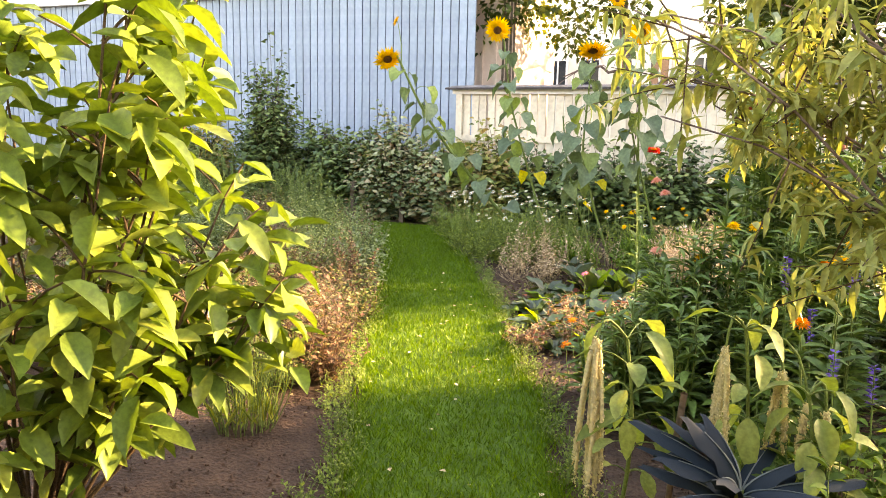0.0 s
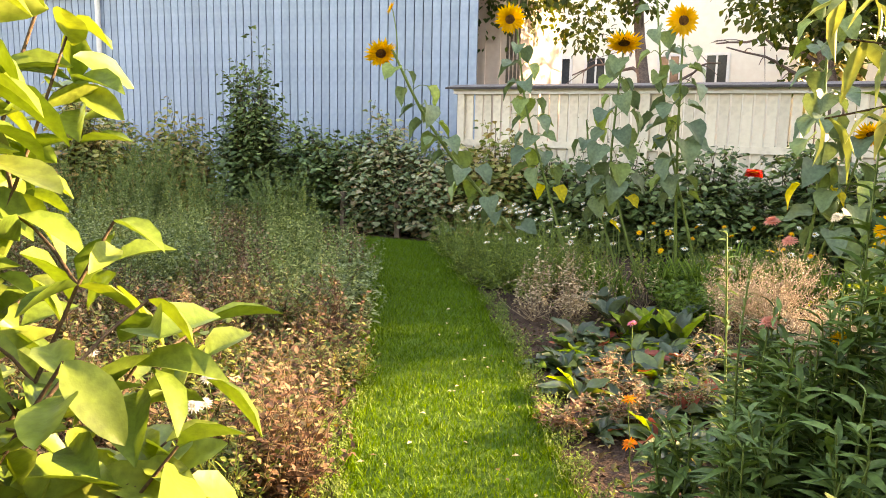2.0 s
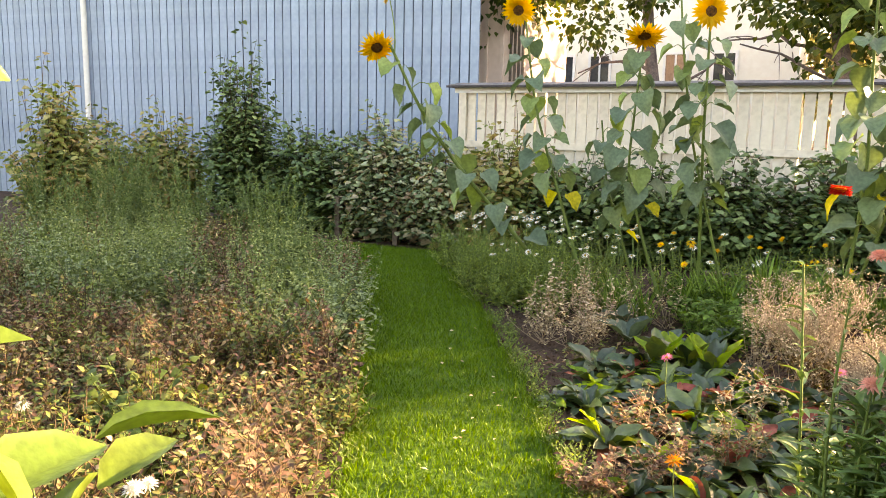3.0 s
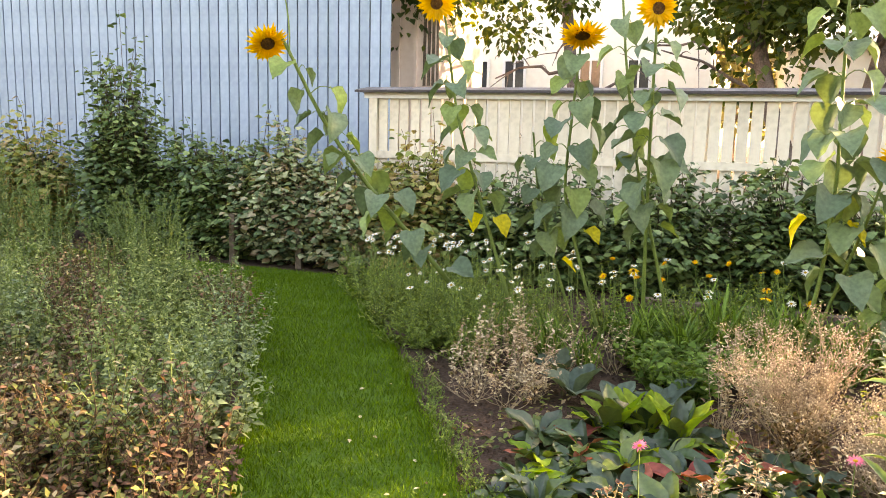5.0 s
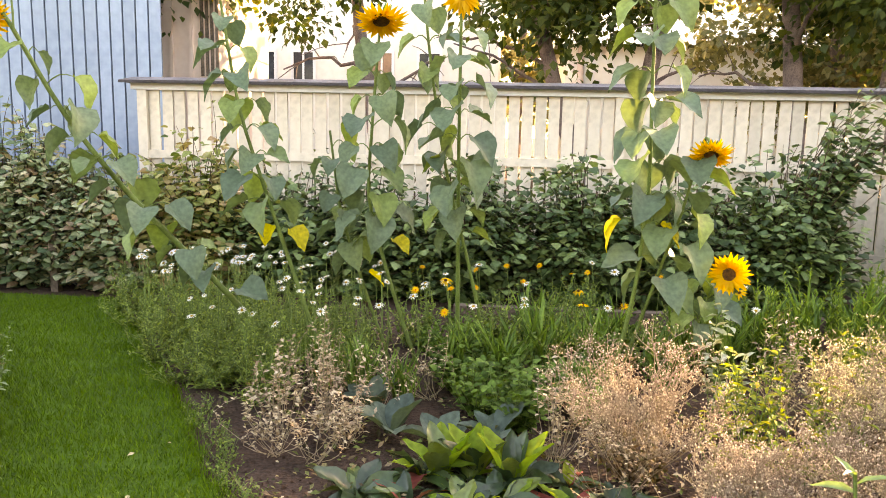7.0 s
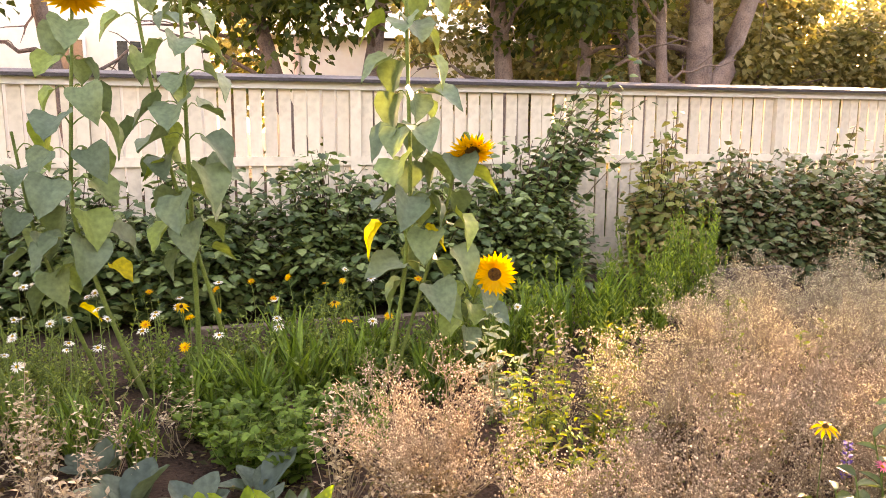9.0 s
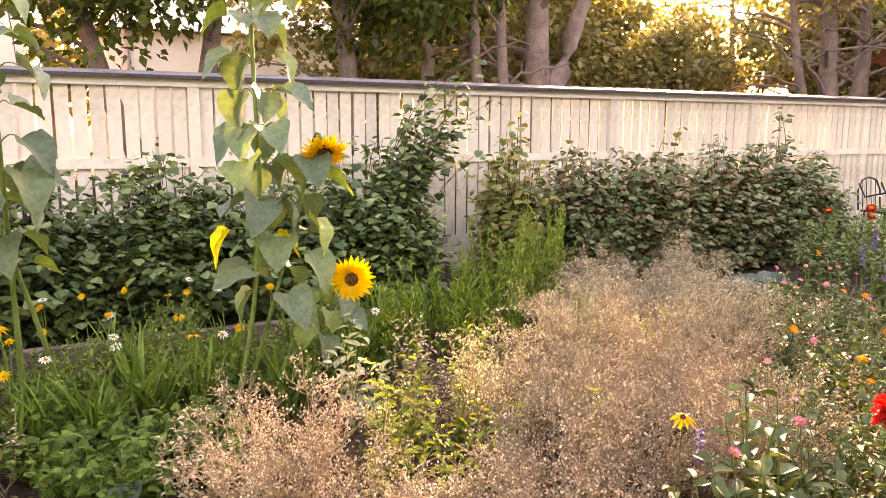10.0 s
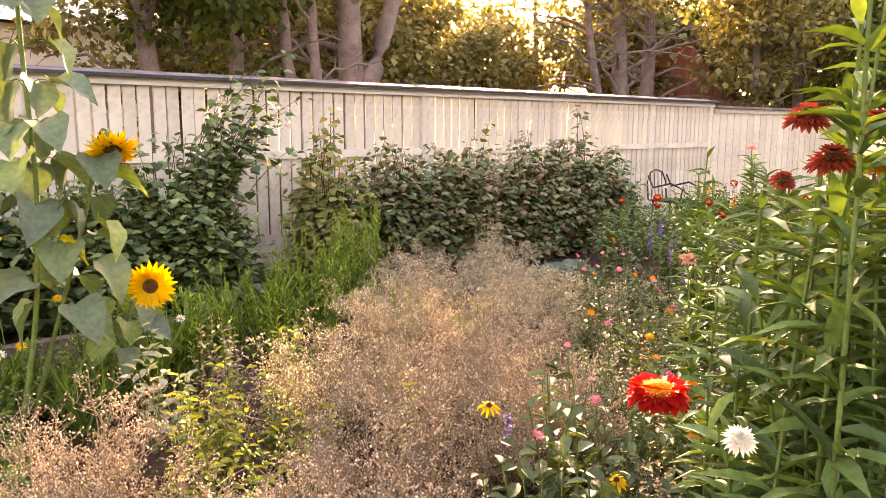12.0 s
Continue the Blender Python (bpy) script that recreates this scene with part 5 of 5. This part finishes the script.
herb("grass_tuft", 0.05, 4.75, 0.05, 0.16, 0.34, 26, 3, LONGBLADE, 0.26, M_LIME, "tuft of long arching light green grass", "grass tuft", stem_r=0.002, rise=1.4, least=0.4)
sprinkle([B_PINK, B_PINK, B_PINK, B_ZOR], inside(ZIN, 0.22), 0.6, 30, "zinnia on a thin stalk", "zinnia", "zinnias", sizes=(0.6, 0.9))
FAR = [(3.2, 5.4), (4.4, 7.0), (5.4, 8.6), (7.5, 8.8), (7.0, 6.0), (4.5, 4.6)]
for x, y in inside(FAR, 0.62):
    herb("garden_flower_clump", x, y, 0.15, 0.4, 0.75, 30, 18, LEAFLET, 0.08, M_ZIN if rng.random() < 0.4 else M_GREEN, "mixed garden flower clump with grey green leaves", "flower", "mixed flower clumps", taper=0.3)
sprinkle([B_ZOR, B_STRAW_R, B_DAISY], inside(FAR, 0.45), 0.82, 26, "small bright garden flower", "garden_flower", "far garden flowers", sizes=(0.9, 1.3))
M_SALV = leafy("salvia_bloom", [(0.08, 0.05, 0.35), (0.16, 0.1, 0.5)], 0.3)


def salvia(x, y, h):
    root = thing("salvia", (x, y, 0), "violet blue flower spike", "flower", "violet spikes")
    part("stalk", Cloud().tube([(0, 0, 0), (0.01, 0, h * 0.6), (0, 0, h)], 0.004, 0.002, 4), M_STEM, root)
    z = rng.uniform(h - 0.14, h, 60)
    a = rng.uniform(0, 6.28, 60)
    w = np.stack([np.cos(a), np.sin(a), np.full(60, 0.4)], -1)
    tagged(part("flower_spike", Cloud().many(CHIP, turns(w, 0.6), np.c_[np.zeros(60), np.zeros(60), z], 0.022), M_SALV, root), kind="stuff")


for x, y, h in [(0.28, 2.52, 0.65), (0.09, 3.15, 0.85), (0.32, 2.75, 0.9), (0.4, 2.6, 0.6), (0.2, 2.9, 0.7), (3.6, 6.6, 0.75), (3.9, 6.7, 0.8), (4.2, 6.9, 0.8), (3.4, 6.3, 0.7), (0.7, 5.3, 0.45), (2.9, 5.9, 0.7)]:
    salvia(x, y, h)
for x, y, h, me, lab in [(0.4, 5.1, 0.62, B_RUD, "yellow coneflower with a dark centre"), (0.62, 4.75, 0.42, B_RUD, "yellow coneflower with a dark centre"), (0.96, 4.68, 0.5, B_ZOR, "orange zinnia on a thin stalk"),
                         (-1.53, 7.34, 0.55, B_CAL, "yellow marigold among feathery leaves"), (-1.05, 4.0, 0.25, B_ZOR, "orange marigold by the path"), (-0.95, 3.6, 0.22, B_ZOR, "orange marigold by the path"),
                         (-0.52, 5.1, 0.35, B_PINK, "pink flower among dark leaves"), (-1.25, 4.9, 0.36, B_PINK, "pink flower among dark leaves")]:
    root = thing("coneflower", (x, y, 0), lab, "flower", "single bright flowers")
    part("stalk", Cloud().tube([(0.02, 0.02, 0), (0.0, 0.01, h * 0.6), (0, 0, h)], 0.003, 0.002, 4), M_STEM, root)
    put_bloom(me, root, (0, 0, h), (-0.25, -0.25, 1), 1.25)


# strawflowers by the path
def strawflower(x, y, h, heads, leaf=0.13, stems=2, lean=(0, 0), mat=None, label="tall strawflower plant with long narrow leaves"):
    root, tips = herb("strawflower", x, y, 0.03, 0.1, h, stems, int(h * 44), NARROW, leaf, mat or M_STRAWLEAF, label, "flower", "strawflowers", stem_r=0.007, start=0.06, rise=0.75, taper=0.45, lean=lean, least=0.93)
    for k, me in enumerate(heads):
        tip = tips[k % stems]
        put_bloom(me, root, tuple(tip + [0, 0, 0.012]), (-0.2 + 0.3 * (k % 3), -0.3, 1), 1.15)
    return root


sf = strawflower(-0.615, 3.85, 1.22, [], 0.1, 1, mat=M_GREYSTRAW)
put_bloom(B_STRAW_R, sf, (0.0, 0.0, 1.245), (0.05, 0.04, 1), 0.88, label="red strawflower with a golden centre")
put_bloom(B_STRAW_C, sf, (0.001, 0.001, 1.251), (0.05, 0.04, 1), 0.85, "flower_centre", "orange and golden centre")
sf = strawflower(-0.33, 3.9, 1.06, [], 0.09, 1)
put_bloom(B_STRAW_W, sf, (0, 0, 1.1), (-0.4, -0.3, 0.8), 0.78, label="white strawflower")
for x, y, z in [(-0.08, 3.95, 1.53), (-0.05, 3.86, 1.52), (-0.15, 3.88, 1.47)]:
    sf = strawflower(x, y, z - 0.02, [], 0.1, 1)
    put_bloom(B_STRAW_D, sf, (0, 0, z), (-0.2, -0.1, 1), 1.05, label="dark red strawflower")
for x, y, h, heads, st in [(-0.2, 3.87, 1.85, [], 2), (-0.05, 3.95, 1.45, [], 3), (0.02, 4.02, 1.4, [], 4), (-0.05, 3.8, 1.6, [], 4), (0.3, 4.05, 1.45, [], 5), (0.0, 3.9, 1.75, [B_STRAW_O], 3), (0.2, 3.95, 1.7, [], 4), (0.5, 4.1, 1.5, [], 4), (1.5, 4.3, 1.4, [], 5), (2.0, 5.0, 1.4, [B_STRAW_P], 5), (2.4, 5.5, 1.35, [], 5), (2.0, 4.3, 1.4, [], 5), (2.6, 4.8, 1.4, [], 5), (3.1, 5.6, 1.4, [B_STRAW_P], 5), (0.25, 4.1, 1.3, [B_STRAW_P], 3), (0.9, 4.4, 1.4, [B_STRAW_D, B_STRAW_P], 3),
                           (0.1, 3.8, 1.45, [B_STRAW_O], 3), (0.35, 3.75, 1.4, [], 3), (0.8, 4.5, 1.3, [B_STRAW_P], 3), (1.2, 4.85, 1.25, [B_STRAW_P], 2), (0.65, 4.0, 1.35, [B_STRAW_W], 3),
                           (-0.2, 3.5, 1.0, [B_STRAW_Y, B_STRAW_Y], 4), (-0.05, 3.3, 0.95, [B_STRAW_Y], 4), (-0.45, 3.55, 0.85, [B_STRAW_P], 7), (-0.6, 3.7, 0.6, [], 5), (-0.4, 3.3, 0.75, [], 7), (-0.3, 3.45, 0.9, [], 7), (-0.5, 3.1, 0.6, [], 7), (0.05, 3.1, 0.85, [], 7), (0.1, 3.35, 1.0, [], 7), (0.15, 3.55, 1.05, [B_STRAW_O], 4),
                           (0.35, 3.2, 1.0, [B_STRAW_Y, B_STRAW_W], 4), (0.6, 3.4, 1.2, [B_STRAW_W, B_STRAW_P], 4), (-0.25, 3.05, 0.7, [], 4), (0.26, 2.75, 0.9, [B_STRAW_Y, B_STRAW_O], 2), (0.55, 2.9, 0.95, [B_STRAW_Y], 4),
                           (-0.75, 3.45, 0.45, [], 4), (0.9, 3.7, 1.3, [B_STRAW_P], 4), (1.2, 4.2, 1.3, [B_STRAW_D], 4), (1.6, 4.7, 1.25, [], 4)]:
    strawflower(x, y, h, heads, 0.15, int(st * 1.7))
for x, y, h in [(-0.52, 3.5, 1.1), (-0.46, 3.42, 1.05)]:
    put_bloom(B_STRAW_P, strawflower(x, y, h, [], 0.07, 1, mat=M_GREYSTRAW), (0, 0, h + 0.01), (-0.2, -0.3, 1), 0.9)
for x, y in [(0.45, 2.45), (0.3, 2.25), (0.2, 2.45), (0.75, 2.6), (0.05, 2.75)]:
    herb("garden_flower_clump", x, y, 0.08, 0.2, 0.5, 16, 12, BROAD, 0.08, M_GREEN, "leafy green flower clump", "flower", "mixed flower clumps", taper=0.3)


# amaranths, kale and stake
def amaranth(x, y, h, tassels, group="amaranths"):
    root = thing("amaranth", (x, y, 0), "amaranth with long hanging pale yellow tassels", "flower", group)
    path = bend((0, 0, 0), (0.0, -0.02, h), (0.03, 0, 0), 8)
    st = Cloud().tube(path, 0.009, 0.005, 6)
    forms = [Cloud().raw(*grid_leaf(0.55, OVAL2, 5, 0.2, d, 0.02)).mesh("leaf") for d in (0.25, 0.5, 0.8)]
    for me in forms:
        me.materials.append(M_AMLEAF)
    for k in range(22):
        q = path[2 + k % 6]
        a = k * 2.4
        e = q + np.array([math.cos(a), math.sin(a), 0.5]) * rng.uniform(0.04, 0.09)
        st.tube(bend(q, e, (0, 0, 0.01), 4), 0.003, 0.002, 4)
        ob = part("leaf", forms[k % 3], M_AMLEAF, root)
        s_ = rng.uniform(0.085, 0.14)
        ob.matrix_local = Matrix.Translation(e) @ Matrix(turns(np.array([[math.cos(a), math.sin(a), rng.uniform(-0.9, 0.3)]]), 0.4)[0].tolist()).to_4x4() @ Matrix.Diagonal((s_, s_, s_, 1))
    part("stem", st, M_STEM, root)
    for (tx, ty, top, length, strands) in tassels:
        arch = bend((0, -0.02, h), (tx, ty, top), (tx * 0.2, ty * 0.2, 0.07), 6)
        part("tassel_arch", Cloud().tube(arch, 0.005, 0.004, 5), M_STEM, root)
        c = Cloud()
        for s_ in range(strands):
            ln = length * rng.uniform(0.75, 1.0)
            off = rng.normal(scale=0.027, size=2)
            z = np.linspace(0, 1, 230)
            core = np.stack([tx + off[0] * np.sqrt(z), ty + off[1] * np.sqrt(z), top - ln * z], -1)
            c.tube(core[::23], 0.0085, 0.0055, 6)
            c.many(SEED, turns(sphere(230)), core + rng.normal(scale=0.0045, size=(230, 3)), 0.0085)
        tagged(part("tassel", c, M_TASSEL, root, "pale yellow hanging tassel"), kind="stuff")
    return root


M_AMLEAF = leafy("amaranth_leaf", [(0.15, 0.22, 0.06), (0.22, 0.29, 0.085), (0.3, 0.36, 0.12)], 0.35, 0.5, single=True)
amaranth(-0.33, 2.3, 0.66, [(-0.08, -0.1, 0.66, 0.55, 18)])
amaranth(0.02, 2.4, 0.72, [(-0.05, -0.06, 0.66, 0.4, 7), (0.12, -0.03, 0.6, 0.3, 5), (0.2, 0.0, 0.5, 0.22, 4)])
amaranth(0.22, 2.35, 0.55, [(0.05, 0.0, 0.5, 0.2, 4)])
stake = solid("stake", Cloud().tube([(0.05, 0.1, 0), (0.06, 0.1, 0.3), (0.08, 0.1, 0.5)], 0.011, 0.011, 8), M_WOOD, "pale wooden stick in the flower bed", "stake", smooth=True)
stake.location = (-0.22, 2.2, 0)
kale = thing("kale_plant", (0.06, 2.12, 0), "kale with dark blue green puckered leaves", "plant")
kale_forms = [Cloud().raw(*grid_leaf(0.36, [(0, 0.15), (0.12, 0.5), (0.26, 0.85), (0.4, 1.0), (0.55, 0.95), (0.7, 1.0), (0.84, 0.85), (0.95, 0.6), (1, 0.25)], 7, -0.55, d, 0.05)).mesh("leaf") for d in (0.9, 1.2, 1.5)]
rib_forms = [Cloud().tube([(0, y, 0.012 - d * y * y) for y in np.linspace(0, 0.85, 8)], 0.022, 0.006, 5).mesh("midrib") for d in (0.9, 1.2, 1.5)]
for me in kale_forms:
    me.materials.append(M_KALE)
for k in range(22):
    a = k * 2.4
    ob = part("leaf", kale_forms[k % 3], M_KALE, kale)
    s_ = rng.uniform(0.17, 0.22)
    ob.matrix_local = Matrix.Translation((0, 0, 0.2 + 0.004 * k)) @ Matrix(turns(np.array([[math.cos(a), math.sin(a), 2.2 + 0.1 * k]]), 0.2)[0].tolist()).to_4x4() @ Matrix.Diagonal((s_, s_, s_, 1))
    part("midrib", rib_forms[k % 3], M_RIB, ob, "pale leaf rib")
part("stem", Cloud().tube([(0, 0, 0), (0, 0, 0.3)], 0.02, 0.016, 7), M_STEM, kale)

M_WILLOW = leafy("willow_leaf", [(0.2, 0.25, 0.07), (0.3, 0.34, 0.11), (0.42, 0.43, 0.16)], 0.35, 0.5, glow=(1.2, 1.15, 0.7))
# light leaved shrub that hangs over the bed
willow = thing("willow_shrub", (1.02, 1.8, 0), "light green shrub with narrow leaves and grey twigs", "shrub")
own = np.random.default_rng(31)
t = np.linspace(0, 1, 9)[None, :, None]
tips = np.stack([own.uniform(-1.3, -0.15, 30), own.uniform(-0.1, 0.4, 30), own.uniform(1.2, 1.85, 30)], -1)[:, None]
feet = np.c_[own.normal(scale=0.05, size=(30, 2)), np.zeros(30)][:, None]
paths = feet + (tips - feet) * np.concatenate([t ** 1.5, t ** 1.5, 1 - (1 - t) ** 1.5], -1) + own.normal(scale=0.05, size=(30, 1, 3)) * np.sin(np.pi * t)
tagged(part("branch_work", stalks(paths, 0.008, 0.002, 4), M_BARK, willow), kind="stuff")
q, _ = along(paths, rng.uniform(0.45, 1, (30, 11)))
q = q.reshape(-1, 3)
e = q + rng.normal(scale=0.13, size=q.shape)
tagged(part("twig_tangle", stalks(q[:, None] + (e - q)[:, None] * np.linspace(0, 1, 4)[None, :, None], 0.003, 0.0015), M_TWIG, willow), kind="stuff")
k = rng.integers(0, len(e), 6400)
f = rng.uniform(0.2, 1.05, 6400)[:, None]
w = sphere(6400) + [0, 0, -0.2]
tagged(part("foliage", Cloud().many(NARROW, turns(w, 0.5), q[k] * (1 - f) + e[k] * f, rng.uniform(0.045, 0.085, 6400)), M_WILLOW, willow), kind="stuff")

for x, y in [(7.9, 9.0), (8.4, 9.05), (8.9, 9.1), (9.5, 9.0), (8.2, 8.6), (9.0, 8.5)]:
    herb("garden_flower_clump", x, y, 0.15, 0.36, 0.74, 26, 16, BROAD, 0.08, M_GREEN, "leafy green clump before the garden chair", "flower", "mixed flower clumps", taper=0.3)
# garden chair half hidden past the bushes
chair = thing("garden_chair", (8.95, 9.7, 0), "black metal garden chair with curved arms", "chair")
for sx in (-0.25, 0.25):
    part("armrest", Cloud().tube([(sx, -0.25, 0.42), (sx, -0.3, 0.62), (sx, -0.1, 0.7), (sx, 0.2, 0.62), (sx, 0.3, 0.8)], 0.014, 0.014, 7), M_BLACK, chair)
    for sy in (-0.22, 0.22):
        part("leg", Cloud().tube([(sx, sy, 0), (sx * 0.95, sy * 0.9, 0.42)], 0.013, 0.013, 7), M_BLACK, chair)
part("seat", Cloud().box((-0.26, -0.25, 0.41), (0.26, 0.25, 0.44)), M_BLACK, chair, smooth=False)
back = part("backrest", Cloud().tube([(-0.25, 0.28, 0.43), (-0.25, 0.31, 0.7), (-0.16, 0.32, 0.84), (0.0, 0.33, 0.88), (0.16, 0.32, 0.84), (0.25, 0.31, 0.7), (0.25, 0.28, 0.43)], 0.013, 0.013, 7), M_BLACK, chair)
for sx in (-0.15, -0.05, 0.05, 0.15):
    part("back_bar", Cloud().tube([(sx, 0.28, 0.44), (sx, 0.31, 0.65), (sx, 0.325, 0.84)], 0.006, 0.006, 6), M_BLACK, back)

# weeds, crumbs and fallen leaves on the ground
edge_spots = [(np.interp(y, [p[1] for p in LEFT], [p[0] for p in LEFT]) - rng.uniform(0.0, 0.16), y) for y in np.arange(1.7, 4.6, 0.09)]
edge_spots += [(np.interp(y, [p[1] for p in RIGHT], [p[0] for p in RIGHT]) + rng.uniform(0.02, 0.14), y) for y in np.arange(2.2, 6.6, 0.13)]
for x, y in edge_spots:
    herb("weed_tuft", x, y, 0.05, 0.1, rng.uniform(0.06, 0.15), 20, 5, CHIP, 0.024, M_COSMOS, "small weeds at the edge of the grass", "weed", "edge weeds", stem_r=0.0015, rise=0.8)
n = 9000
cx, cy = rng.uniform(-3.2, 1.2, n), rng.uniform(0.9, 6.8, n)
le, re = np.interp(cy, [p[1] for p in LEFT], [p[0] for p in LEFT]), np.interp(cy, [p[1] for p in RIGHT], [p[0] for p in RIGHT])
ok = (cx < le - 0.02) | (cx > re + 0.02)
cx, cy = cx[ok], cy[ok]
n = len(cx)
solid("soil_crumbs", Cloud().many(SEED, turns(sphere(n)), np.c_[cx, cy, rng.uniform(0.0, 0.006, n)], rng.uniform(0.006, 0.034, n) * rng.uniform(0.2, 1, n)), M_SOIL, "loose crumbs and clods of brown soil", "soil", "stuff")
n = 160
solid("leaf_litter", Cloud().many(CHIP, turns(np.c_[rng.normal(size=(n, 2)), np.full(n, 0.05)], 0.3), np.c_[rng.uniform(-3.0, 0.5, n), rng.uniform(2.0, 6.3, n), np.full(n, 0.035)], rng.uniform(0.02, 0.04, n)), M_BEIGE,
      "small dry fallen leaves", "leaves", "stuff")

M_COVER = leafy("ground_cover", [(0.03, 0.05, 0.015), (0.08, 0.05, 0.03), (0.1, 0.14, 0.03), (0.22, 0.14, 0.09), (0.14, 0.2, 0.05), (0.3, 0.22, 0.14)], 0.2, 0.7)
n = 15000
cx, cy = rng.uniform(-2.9, 3.5, n), rng.uniform(3.4, 8.6, n)
re = np.interp(cy, [p[1] for p in RIGHT], [p[0] for p in RIGHT])
patchy = np.sin(cx * 5.1 + 1.0) * np.sin(cy * 4.3 + cx) > -0.35
ok = (cx > re + 0.1) & patchy
cx, cy = cx[ok], cy[ok]
n = len(cx)
solid("ground_cover", Cloud().many(CHIP, turns(np.c_[rng.normal(size=(n, 2)), rng.uniform(-0.2, 0.9, n)], 0.6), np.c_[cx, cy, rng.uniform(0.005, 0.06, n)], rng.uniform(0.02, 0.05, n)), M_COVER,
      "low weeds and dry litter between the plants", "weeds", "stuff")

# ---- boards and slats, one by one ----
board = Cloud().box((-0.067, -0.012, 0), (0.067, 0.026, 3.758)).mesh("board", False)
for k in range(103):
    part("board", board, M_BLUE, blue_house).location = (-0.078 - 0.1555 * k, 0, 0)
upper = Cloud().box((-0.055, -0.003, 1.266), (0.055, 0.02, 1.884)).mesh("slat", False)
lower = Cloud().box((-0.055, -0.003, 0.382), (0.055, 0.02, 1.262)).mesh("slat_low", False)
for a_, b_ in zip(POSTS[:-1], POSTS[1:]):
    m_ = int((b_ - a_ - 0.1) / 0.132)
    step = (b_ - a_ - 0.1) / m_
    for k in range(m_):
        for me in (upper, lower):
            ob = part("slat", me, M_CREAM, fence)
            ob.location = (a_ + 0.05 + (k + 0.5) * step + rng.normal(scale=0.002), 0.0, 0)
            ob.rotation_euler = (0, rng.normal(scale=0.002), 0)
